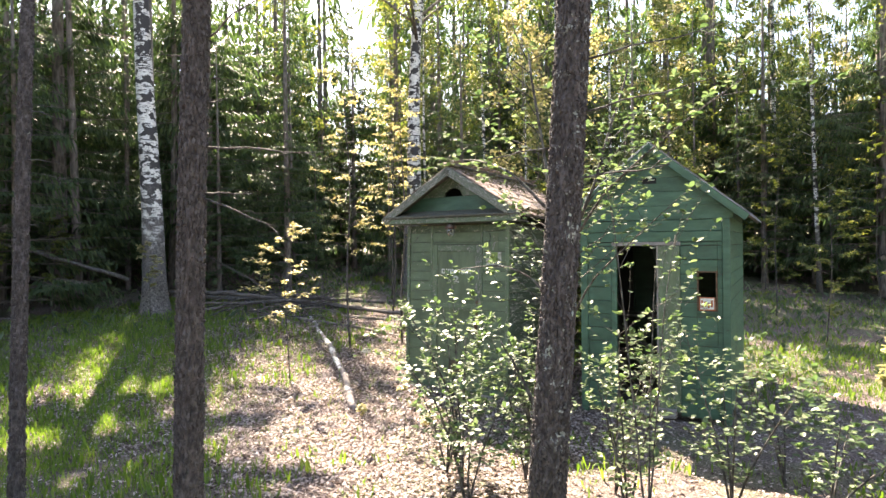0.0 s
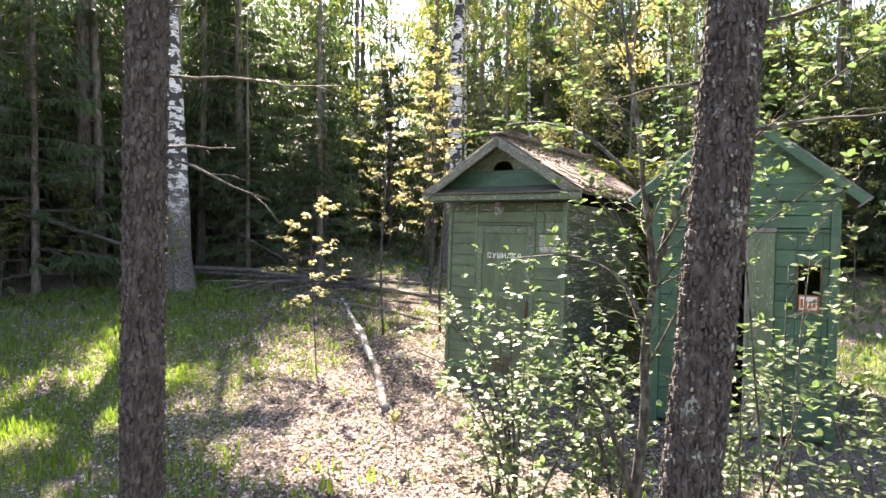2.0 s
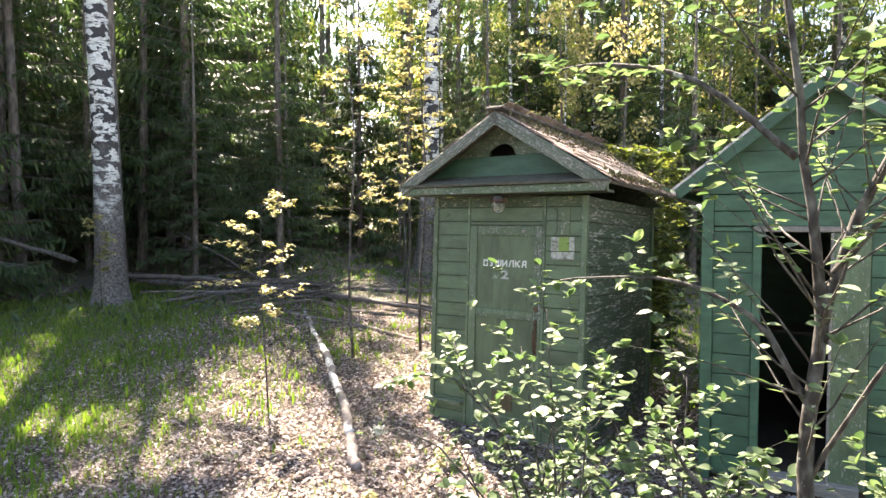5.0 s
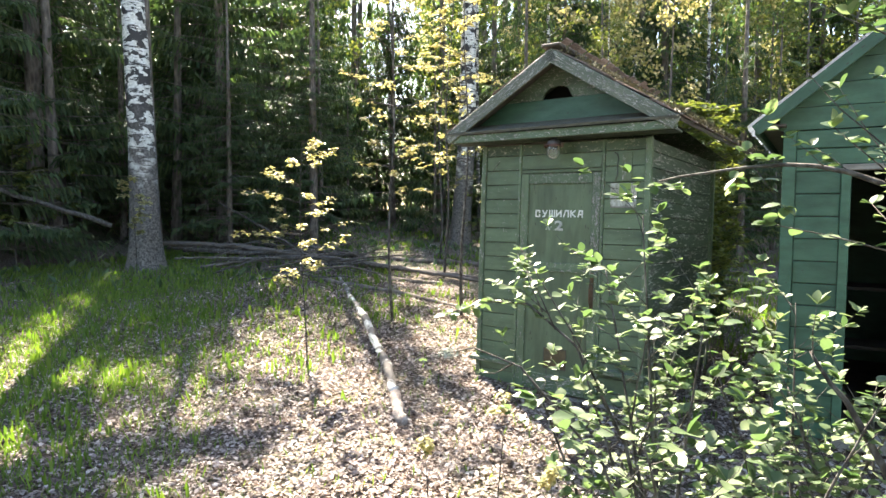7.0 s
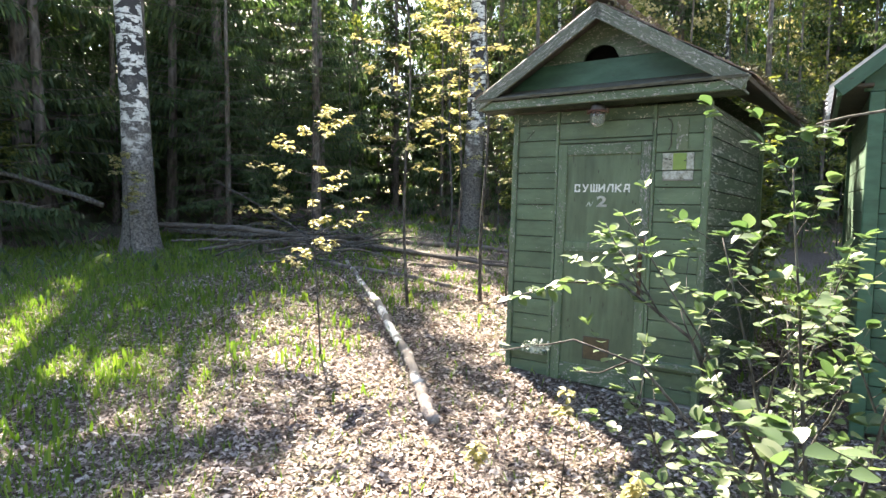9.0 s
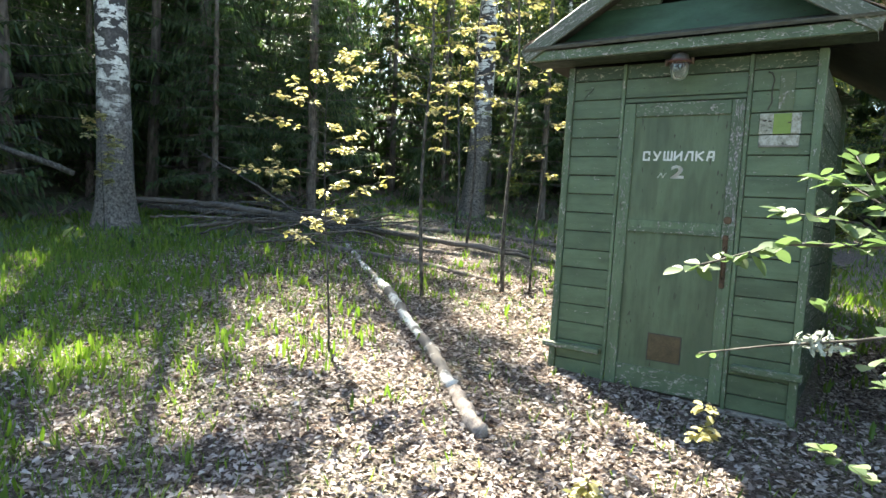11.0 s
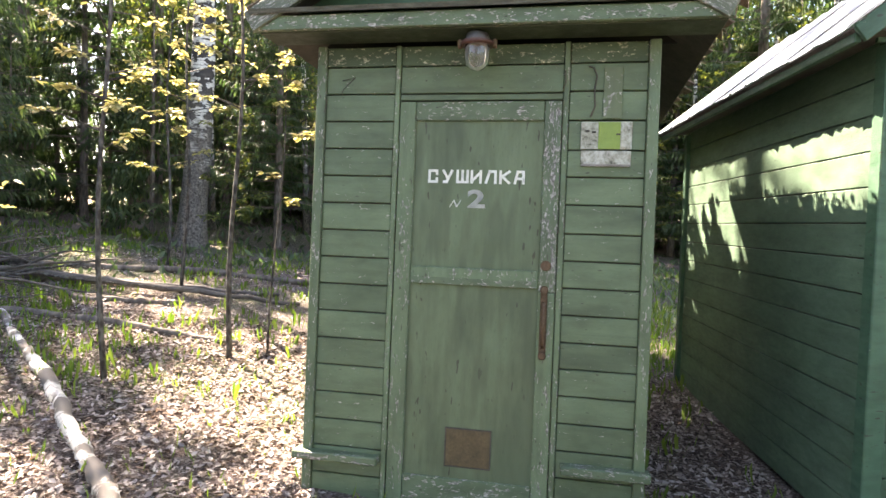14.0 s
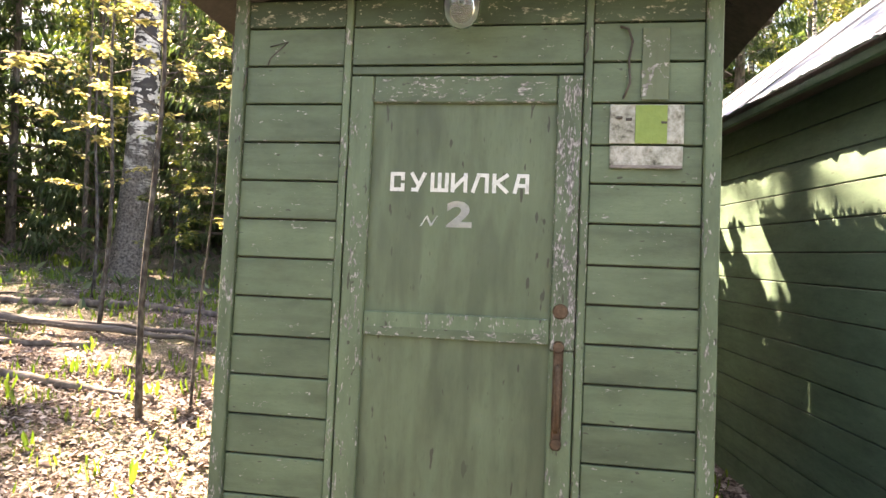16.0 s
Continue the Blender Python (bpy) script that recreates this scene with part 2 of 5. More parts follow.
def log_birch_material():
    m, N, L, B = mat("fallen_birch_bark", 0.8)
    v = tex_coord(N, L, "Object", (9, 1, 1))
    lent = noise_tex(N, L, v, 3.0, 5, 0.65)
    patch = noise_tex(N, L, tex_coord(N, L, "Object"), 3.5, 5, 0.65)
    col = mix(N, L, ramp(N, L, lent, [(0.58, (0, 0, 0)), (0.64, (1, 1, 1))]), (0.66, 0.635, 0.60), (0.05, 0.045, 0.042))
    col = mix(N, L, ramp(N, L, patch, [(0.44, (0, 0, 0)), (0.51, (1, 1, 1))]), col, (0.17, 0.145, 0.13))
    L.new(col, B.inputs["Base Color"])
    bump(N, L, B, patch, 0.5, 0.012)
    return m


log_birch = log_birch_material()


def leaf_material(name, stops, through_light, gloss=0.45):
    """Thin leaves: colour drift from leaf to leaf, half of the light passes through."""
    m, N, L, B = mat(name, gloss)
    g = N.new("ShaderNodeNewGeometry")
    col = ramp(N, L, g.outputs["Random Per Island"], stops)
    L.new(col, B.inputs["Base Color"])
    t = N.new("ShaderNodeBsdfTranslucent")
    L.new(mix(N, L, 1.0, col, through_light, "MULTIPLY"), t.inputs["Color"])
    s = N.new("ShaderNodeMixShader")
    s.inputs[0].default_value = 0.5
    L.new(B.outputs[0], s.inputs[1])
    L.new(t.outputs[0], s.inputs[2])
    L.new(s.outputs[0], N["Material Output"].inputs["Surface"])
    return m


leaf_bush = leaf_material("bush_leaf", [(0.0, (0.06, 0.105, 0.045)), (0.5, (0.115, 0.170, 0.082)), (0.85, (0.19, 0.24, 0.13)), (1.0, (0.34, 0.37, 0.24))], (0.80, 0.92, 0.6), 0.42)
leaf_yellow = leaf_material("young_yellow_leaf", [(0.0, (0.22, 0.225, 0.08)), (0.5, (0.36, 0.345, 0.16)), (1.0, (0.52, 0.47, 0.29))], (1.15, 1.1, 0.85))
leaf_birch = leaf_material("young_birch_leaf", [(0.0, (0.085, 0.125, 0.032)), (0.5, (0.145, 0.18, 0.055)), (1.0, (0.25, 0.265, 0.10))], (1.1, 1.1, 0.5))
leaf_spruce = leaf_material("spruce_needles", [(0.0, (0.036, 0.066, 0.030)), (0.6, (0.068, 0.115, 0.052)), (1.0, (0.120, 0.165, 0.072))], (1.0, 1.1, 0.6), 0.55)
leaf_shoot = leaf_material("lily_shoot_leaf", [(0.0, (0.085, 0.15, 0.026)), (0.5, (0.135, 0.225, 0.04)), (1.0, (0.22, 0.29, 0.07))], (1.1, 1.2, 0.55))
leaf_dead = leaf_material("dead_leaf", [(0.0, (0.045, 0.028, 0.024)), (0.3, (0.18, 0.135, 0.120)), (0.6, (0.46, 0.390, 0.370)), (1.0, (0.80, 0.74, 0.72))], (0.5, 0.42, 0.34), 0.6)


def ground_material():
    m, N, L, B = mat("forest_floor", 0.95)
    v = tex_coord(N, L, "Object")
    a = noise_tex(N, L, v, 0.55, 5, 0.6)
    b = noise_tex(N, L, v, 9, 6, 0.7)
    c = noise_tex(N, L, v, 60, 4, 0.7)
    litter = ramp(N, L, c, [(0.38, (0.026, 0.016, 0.012)), (0.5, (0.13, 0.093, 0.079)), (0.64, (0.40, 0.34, 0.325))])
    soil = ramp(N, L, b, [(0.35, (0.034, 0.022, 0.016)), (0.7, (0.12, 0.082, 0.062))])
    green = ramp(N, L, c, [(0.35, (0.03, 0.055, 0.012)), (0.7, (0.12, 0.17, 0.04))])
    col = mix(N, L, ramp(N, L, b, [(0.5, (0.15,) * 3), (0.68, (0.7,) * 3)]), litter, soil)
    col = mix(N, L, ramp(N, L, a, [(0.46, (0, 0, 0)), (0.64, (0.55,) * 3)]), col, green)
    L.new(col, B.inputs["Base Color"])
    bump(N, L, B, c, 0.9, 0.025)
    return m


floor_mat = ground_material()
m_glass, _n, _l, _b = mat("lamp_glass", 0.08)
_b.inputs["Transmission Weight"].default_value = 0.9
_b.inputs["Base Color"].default_value = (0.62, 0.64, 0.63, 1)
m_black, _n, _l, _b = mat("black_shade", 0.9)
_b.inputs["Base Color"].default_value = (0.012, 0.011, 0.010, 1)


# ---- mesh tools ----
def thing(name, m, label, category, group="", kind=""):
    e = new(name)
    e.matrix_world = m
    return tagged(e, label, category, group, kind)


def mesh_of(name, verts, faces, material, smooth_faces=False):
    me = bpy.data.meshes.new(name)
    me.from_pydata([tuple(v) for v in verts], [], faces)
    me.materials.append(material)
    if smooth_faces:
        me.polygons.foreach_set("use_smooth", [True] * len(me.polygons))
    me.update()
    return me


def place(name, me, parent=None, m=None, label=""):
    ob = new(name, me)
    ob.parent = parent
    if m is not None:
        ob.matrix_local = m
    return tagged(ob, label)


def part(name, bm, material, parent, label="", m=None):
    me = bpy.data.meshes.new(name)
    bmesh.ops.recalc_face_normals(bm, faces=bm.faces)
    bm.to_mesh(me)
    bm.free()
    me.materials.append(material)
    return place(name, me, parent, m, label)


def box_bm(x0, x1, y0, y1, z0, z1, bevel=0.004, bm=None):
    own = bm or bmesh.new()
    r = bmesh.ops.create_cube(own, size=1, matrix=Matrix.LocRotScale(((x0 + x1) / 2, (y0 + y1) / 2, (z0 + z1) / 2), None, (x1 - x0, y1 - y0, z1 - z0)))
    if bevel:
        edges = list({e for v in r["verts"] for e in v.link_edges})
        bmesh.ops.bevel(own, geom=edges, offset=bevel, segments=1, affect="EDGES")
    return own


def prism_bm(outline, y0, y1, bm=None):
    """An outline in x and z, given thickness in y."""
    own = bm or bmesh.new()
    a = [own.verts.new((x, y0, z)) for x, z in outline]
    b = [own.verts.new((x, y1, z)) for x, z in outline]
    own.faces.new(a)
    own.faces.new(b[::-1])
    for i in range(len(a)):
        j = (i + 1) % len(a)
        own.faces.new((a[j], a[i], b[i], b[j]))
    bmesh.ops.triangulate(own, faces=[f for f in own.faces if len(f.verts) > 4])
    return own


class Wood:
    """Gathers tapered tubes for one mesh."""

    def __init__(self):
        self.v, self.f = [], []

    def tube(self, pts, radii, n=6, rough=0.0, rng=None):
        start = len(self.v)
        pts = [Vector(p) for p in pts]
        for i, (p, r) in enumerate(zip(pts, radii)):
            d = (pts[min(i + 1, len(pts) - 1)] - pts[max(i - 1, 0)]).normalized()
            side = d.cross(Vector((0.31, 0.95, 0.05))).normalized()
            up = side.cross(d)
            for k in range(n):
                a = 2 * math.pi * k / n
                rr = r * (1 + (rng.uniform(-rough, rough) if rng else 0))
                self.v.append(p + side * math.cos(a) * rr + up * math.sin(a) * rr)
        for i in range(len(pts) - 1):
            for k in range(n):
                a, b = start + i * n + k, start + i * n + (k + 1) % n
                self.f.append((a, b, b + n, a + n))
        self.f.append(tuple(start + k for k in range(n))[::-1])
        self.f.append(tuple(start + (len(pts) - 1) * n + k for k in range(n)))

    def mesh(self, name, material):
        return mesh_of(name, self.v, self.f, material, True)


class Leaves:
    """Gathers folded leaves for one mesh."""

    def __init__(self):
        self.v, self.f = [], []

    def leaf(self, p, d, up, length, width, fold=0.25, fine=True):
        p, d = Vector(p), Vector(d).normalized()
        s = d.cross(Vector(up))
        if s.length < 1e-4:
            s = d.cross(Vector((0.3, 0.5, 0.8)))
        s.normalize()
        n = s.cross(d)
        i = len(self.v)
        if fine == 2:
            rib = [(0.0, 0.0), (0.12, 0.22), (0.32, 0.44), (0.55, 0.50), (0.78, 0.36), (0.92, 0.16)]
            sag = lambda u: n * (-length * 0.10 * u * u)
            for u, half in rib:
                self.v += [p + d * length * u + s * width * half + n * width * half * fold + sag(u), p + d * length * u + sag(u), p + d * length * u - s * width * half + n * width * half * fold + sag(u)]
            self.v.append(p + d * length + sag(1.0))
            for k in range(5):
                a = i + 3 * k
                self.f += [(a, a + 3, a + 4, a + 1), (a + 1, a + 4, a + 5, a + 2)]
            self.f += [(i + 15, i + 18, i + 16), (i + 16, i + 18, i + 17)]
        elif fine:
            self.v += [p, p + d * length * 0.26 + s * width * 0.40 + n * width * fold, p + d * length * 0.26 - s * width * 0.40 + n * width * fold,
                       p + d * length * 0.74 + s * width * 0.46 + n * width * fold * 0.7, p + d * length * 0.74 - s * width * 0.46 + n * width * fold * 0.7,
                       p + d * length * 0.98 - n * length * 0.06, p + d * length * 0.5]
            self.f += [(i, i + 1, i + 6), (i, i + 6, i + 2), (i + 1, i + 3, i + 6), (i + 6, i + 4, i + 2), (i + 6, i + 3, i + 5), (i + 6, i + 5, i + 4)]
        else:
            self.v += [p, p + d * length * 0.5 + s * width * 0.5 + n * width * fold, p + d * length, p + d * length * 0.5 - s * width * 0.5 + n * width * fold]
            self.f += [(i, i + 1, i + 2), (i, i + 2, i + 3)]

    def mesh(self, name, material):
        return mesh_of(name, self.v, self.f, material)


def rand_dir(rng, flat=1.0):
    a = rng.uniform(0, 2 * math.pi)
    z = rng.uniform(-1, 1) * flat
    c = math.sqrt(max(0, 1 - z * z))
    return Vector((c * math.cos(a), c * math.sin(a), z))


# ---- ground ----
def axis_steps(lo, hi, fine, reach):
    out = list(np.arange(lo, hi, fine))
    step = fine
    while out[-1] < reach:
        step *= 1.22
        out.append(out[-1] + step)
    step, low = fine, lo
    while low > -reach:
        step *= 1.22
        low -= step
        out.insert(0, low)
    return out


gx, gy = axis_steps(-12.0, 1.5, 0.14, 400), axis_steps(0.0, 14.0, 0.14, 400)
verts = [(x, y, gz(x, y)) for y in gy for x in gx]
w = len(gx)
faces = [(j * w + i, j * w + i + 1, (j + 1) * w + i + 1, (j + 1) * w + i) for j in range(len(gy) - 1) for i in range(w - 1)]
tagged(place("ground", mesh_of("ground", verts, faces, floor_mat, True)), "forest floor of brown leaf litter, soil and sparse green", "ground", kind="structure")


# ---- the drying shed with the lettered door ----
rng = random.Random(5)
D1, WT = 1.95, 2.32
shed1 = thing("drying_shed", pose(-4.34, 7.80, 0.0, -2.5, 0, 0), "small green plank shed with a shingled gable roof, paint flaking", "shed")
BOARD = 0.137


def plank_row(name, x0, x1, z0, z1, y, material, parent, thick=0.022, m=None):
    """One board with a slightly uneven face; the joint above it stays open."""
    bm = box_bm(x0, x1, y + rng.uniform(-0.0015, 0.0015), y + thick, z0 + 0.002, z1 - 0.0045, 0.003)
    return part(name, bm, material, parent, m=m)


def wall_rows(x0, x1, z0, z1, y, material, parent, skip=(), m=None, phase=2.218):
    z = phase - BOARD * 40
    while z < z1:
        a, b = max(z, z0), min(z + BOARD, z1)
        if b - a > 0.02 and not any(s0 <= a and b <= s1 for s0, s1 in skip):
            plank_row("board", x0, x1, a, b, y, paint_flake_shaded if material is paint and 2.2 < a < 2.36 else material, parent, m=m)
        z += BOARD


front = place("front_wall", mesh_of("front_wall", *(lambda b: b)(([(-0.80, 0.024, 0.0), (0.80, 0.024, 0.0), (0.80, 0.024, WT), (-0.80, 0.024, WT), (-0.80, 0.05, 0.0), (0.80, 0.05, 0.0), (0.80, 0.05, WT), (-0.80, 0.05, WT)],
    [(0, 1, 2, 3), (7, 6, 5, 4), (0, 4, 5, 1), (3, 2, 6, 7), (0, 3, 7, 4), (1, 5, 6, 2)])), dark_wood), shed1)
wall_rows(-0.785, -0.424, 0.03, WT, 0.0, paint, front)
joints = [WT, 2.220, 2.087, 1.949, 1.808, 1.681, 1.549, 1.413, 1.284, 1.156, 1.028, 0.899, 0.774, 0.647, 0.517, 0.388, 0.260, 0.133, 0.03]
for upper, lower in zip(joints, joints[1:]):
    plank_row("board", 0.432, 0.785, lower, upper, 0.0, paint_flake_shaded if upper == WT else paint, front)
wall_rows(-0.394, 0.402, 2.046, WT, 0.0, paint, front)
for x0, x1 in ((-0.835, -0.786), (0.786, 0.838)):
    part("corner_board", box_bm(x0, x1, -0.018, 0.03, -0.06, WT), paint_up, shed1)
for x0, x1 in ((-0.422, -0.397), (0.404, 0.430)):
    part("door_jamb", box_bm(x0, x1, -0.012, 0.03, 0.02, WT), paint_up, shed1)
part("sill_board", box_bm(-0.85, 0.80, -0.05, 0.04, -0.055, 0.025, 0.006), grey_wood, shed1, "weathered grey sill board")
part("ledge", box_bm(-0.875, -0.43, -0.065, 0.02, 0.238, 0.278, 0.006), paint_worn, shed1, "narrow worn ledge")
part("ledge", box_bm(0.455, 0.86, -0.065, 0.02, 0.292, 0.334, 0.006), paint_worn, shed1, "narrow worn ledge")

# the door
door = part("door", box_bm(-0.392, 0.400, 0.010, 0.022, 0.045, 2.04, 0.002), paint_panel, shed1, "green panelled door, shut")
part("top_rail", box_bm(-0.309, 0.318, -0.006, 0.016, 1.947, 2.04, 0.004), paint_worn, door, "rail with flaking paint")
part("left_stile", box_bm(-0.392, -0.311, -0.008, 0.016, 0.045, 2.04, 0.004), paint_up, door)
part("right_stile", box_bm(0.320, 0.400, -0.008, 0.016, 1.13, 2.04, 0.004), paint_worn_up, door, "stile worn to grey wood")
part("right_stile", box_bm(0.320, 0.400, -0.008, 0.016, 0.045, 1.128, 0.004), paint_up, door)
part("middle_rail", box_bm(-0.309, 0.318, -0.006, 0.016, 1.145, 1.228, 0.004), paint_up, door)
part("rail_edge", box_bm(-0.30, 0.31, -0.0095, -0.0065, 1.147, 1.178, 0.001), paint_worn, door, "flaked lower edge of the rail")
part("bottom_rail", box_bm(-0.309, 0.318, -0.006, 0.016, 0.048, 0.20, 0.004), paint_worn, door, "rail with flaking paint")
part("hatch", box_bm(-0.098, 0.118, 0.004, 0.0095, 0.262, 0.441, 0.001), hatch_brown, door, "small brown hardboard hatch")
for x0, x1, z0, z1 in ((-0.104, -0.098, 0.256, 0.447), (0.118, 0.124, 0.256, 0.447), (-0.098, 0.118, 0.256, 0.262), (-0.098, 0.118, 0.441, 0.447)):
    part("hatch_edge", box_bm(x0, x1, 0.003, 0.0095, z0, z1, 0), dark_wood, door)
handle = part("door_handle", box_bm(0.334, 0.366, -0.013, -0.0085, 0.81, 1.16, 0.006), rust, door, "long rusty iron pull handle")
grip = Wood()
grip.tube([(0.35, -0.012, 0.87), (0.35, -0.045, 0.89), (0.35, -0.05, 0.98), (0.35, -0.045, 1.06), (0.35, -0.012, 1.08)], [0.008, 0.009, 0.010, 0.009, 0.008], 8)
place("grip", grip.mesh("grip", rust), handle)
for z in (0.83, 1.14):
    bm = bmesh.new()
    bmesh.ops.create_cone(bm, cap_ends=True, segments=14, radius1=0.019, radius2=0.016, depth=0.006, matrix=pose(0.35, -0.016, z, 90))
    part("rosette", bm, rust, handle)
bm = bmesh.new()
bmesh.ops.create_cone(bm, cap_ends=True, segments=20, radius1=0.026, radius2=0.022, depth=0.008, matrix=pose(0.352, -0.011, 1.256, 90))
part("lock_plate", bm, rust, door, "round rusty lock plate")
for z in (0.30, 1.72):
    part("hinge", box_bm(-0.408, -0.392, -0.016, -0.0085, z, z + 0.11, 0.003), paint_up, door)


def lettering(name, text, x, z, size, width, material, parent, shear=0.0, bold=0.0):
    """Painted letters, as thin meshes."""
    cu = bpy.data.curves.new(name, "FONT")
    cu.body, cu.size, cu.extrude, cu.offset, cu.shear, cu.resolution_u = text, 1.0, 0.004, bold, shear, 3
    tmp = bpy.data.objects.new(name, cu)
    scene.collection.objects.link(tmp)
    me = bpy.data.meshes.new_from_object(tmp.evaluated_get(bpy.context.evaluated_depsgraph_get()))
    bpy.data.objects.remove(tmp)
    bpy.data.curves.remove(cu)
    xs = [v.co.x for v in me.vertices]
    ys = [v.co.y for v in me.vertices]
    sx, sy = width / (max(xs) - min(xs)), size / (max(ys) - min(ys))
    for v in me.vertices:
        v.co = ((v.co.x - min(xs)) * sx + x, 0.0085 - abs(v.co.z) * 0.15, (v.co.y - min(ys)) * sy + z)
    me.materials.clear()
    me.materials.append(material)
    return place(name, me, parent)


STROKES = {
    "С": [(0, 0, 0, 1), (0, 1, 1, 1), (0, 0, 1, 0), (1, 0.72, 1, 1), (1, 0, 1, 0.28)],
    "У": [(0, 1, 0.45, 0.42), (1, 1, 0.4, 0), (0.4, 0, 0.1, 0)],
    "Ш": [(0, 0, 0, 1), (0.5, 0, 0.5, 1), (1, 0, 1, 1), (0, 0, 1, 0)],
    "И": [(0, 0, 0, 1), (1, 0, 1, 1), (0, 0.08, 1, 0.92)],
    "Л": [(0, 0, 0.38, 1), (0.38, 1, 1, 1), (1, 0, 1, 1)],
    "К": [(0, 0, 0, 1), (0, 0.45, 1, 1), (0.2, 0.55, 1, 0)],
    "А": [(0, 0, 0.3, 1), (0.3, 1, 1, 1), (1, 0, 1, 1), (0.12, 0.38, 1, 0.38)],
}


def brushed_letter(ch, x, z, size, width, material, parent, t=0.0125):
    """A stencilled letter of broad strokes, a hair proud of the door."""
    bm = bmesh.new()
    for k, (x0, z0, x1, z1) in enumerate(STROKES[ch]):
        a = Vector((x + t / 2 + x0 * (width - t), 0, z + t / 2 + z0 * (size - t)))
        b = Vector((x + t / 2 + x1 * (width - t), 0, z + t / 2 + z1 * (size - t)))
        d = (b - a).normalized()
        n = Vector((-d.z, 0, d.x)) * t / 2
        a, b = a - d * t / 2, b + d * t / 2
        top = 0.0085 - 0.0002 * k
        ring = [bm.verts.new((q.x, top, q.z)) for q in (a - n, b - n, b + n, a + n)]
        back = [bm.verts.new((q.x, 0.0105, q.z)) for q in (a - n, b - n, b + n, a + n)]
        bm.faces.new(ring)
        for i in range(4):
            bm.faces.new((ring[i], back[i], back[(i + 1) % 4], ring[(i + 1) % 4]))
    part("letter", bm, material, parent)


for i, ch in enumerate("СУШИЛКА"):
    wd = (0.050, 0.054, 0.062, 0.056, 0.058, 0.054, 0.052)[i]
    brushed_letter(ch, -0.240 + i * 0.0705, 1.642, 0.066, wd, white_paint, door)
lettering("letter", "2", -0.040, 1.522, 0.090, 0.088, white_paint, door, bold=0.035)
lettering("letter", "N", -0.130, 1.524, 0.036, 0.062, white_paint, door, 0.5, 0.0)

# side and back walls
for side, xm in ((1, 0.80), (-1, -0.80)):
    turn = pose(xm, 0.03, 0, 0, 0, 90 * side) if side > 0 else pose(xm, D1, 0, 0, 0, -90)
    wall = place("side_wall", mesh_of("side_wall", [(0.0, 0.024, 0), (D1 - 0.03, 0.024, 0), (D1 - 0.03, 0.024, WT), (0.0, 0.024, WT)], [(0, 1, 2, 3)], dark_wood), shed1, turn)
    wall_rows(0.012, D1 - 0.03, 0.0, WT, 0.0, paint_bare, wall)
    part("corner_board", box_bm(xm - 0.03 if side > 0 else xm - 0.035, xm + 0.035 if side > 0 else xm + 0.03, D1 - 0.03, D1 + 0.03, -0.05, WT), paint_up, shed1)
part("back_wall", box_bm(-0.77, 0.77, D1 - 0.02, D1 + 0.005, 0.0, WT, 0.003), paint_side, shed1)
part("wall_plate", box_bm(-0.80, 0.80, 0.055, D1 - 0.03, -0.02, 0.02, 0), dark_wood, shed1, "floor boards inside")

# hood board over the front, gable and barge boards
EAVE, APEX, RIDGE_F, RIDGE_B = 2.46, 3.10, -0.24, D1 + 0.38
# soffit paint, much darker than the wall green
dark_soffit = painted_wood("dark_soffit_paint", (0.030, 0.042, 0.022), 0.5, (1, 1, 3), (0.10, 0.085, 0.065))
part("fascia", box_bm(-1.08, 1.10, -0.235, -0.205, 2.335, 2.405, 0.004), paint_worn, shed1, "green fascia board with flaked paint")
part("soffit", box_bm(-1.06, 1.08, -0.204, -0.02, 2.330, 2.350, 0.003), dark_soffit, shed1, "dark green soffit boards")
hood = prism_bm([(-1.10, 0.0), (1.12, 0.0), (1.12, 0.022), (-1.10, 0.022)], 0.0, 0.30)
part("hood_board", hood, plain("mossy_hood_wood", [(0.3, (0.035, 0.034, 0.024)), (0.5, (0.10, 0.098, 0.075)), (0.7, (0.21, 0.205, 0.17))], 9, along=(1, 7, 7), relief=0.8, dist=0.012), shed1, "grey mossy sloping hood board", pose(0, -0.262, 2.408, 20))
low = [(-0.98, 2.49), (0.98, 2.49), (0.64, 2.715), (-0.64, 2.715)]
part("gable_board", prism_bm(low, -0.005, 0.018), paint_dark, shed1, "green gable boards")
arc = [(-0.05 + 0.15 * math.cos(a), 2.719 + 0.115 * math.sin(a)) for a in (math.pi * k / 12 for k in range(13))][::-1]
part("gable_board", prism_bm([(-0.64, 2.719)] + arc + [(0.64, 2.719), (0.03, APEX - 0.02), (-0.03, APEX - 0.02)], -0.005, 0.018), paint_side, shed1, "green gable boards round a half-round vent")
# black sheet stands in for the shade inside the attic
part("attic_shade", prism_bm([(-0.95, 2.40), (0.95, 2.40), (0.0, APEX - 0.05)], 0.30, 0.32), m_black, shed1, "black sheet for the attic's shade behind the vent")
part("back_gable", prism_bm([(-0.95, WT), (0.95, WT), (0.0, APEX - 0.04)], D1 - 0.02, D1 + 0.004), paint_side, shed1)
slope = math.atan2(APEX - EAVE, 1.06)
length = math.hypot(APEX - EAVE, 1.10) + 0.05
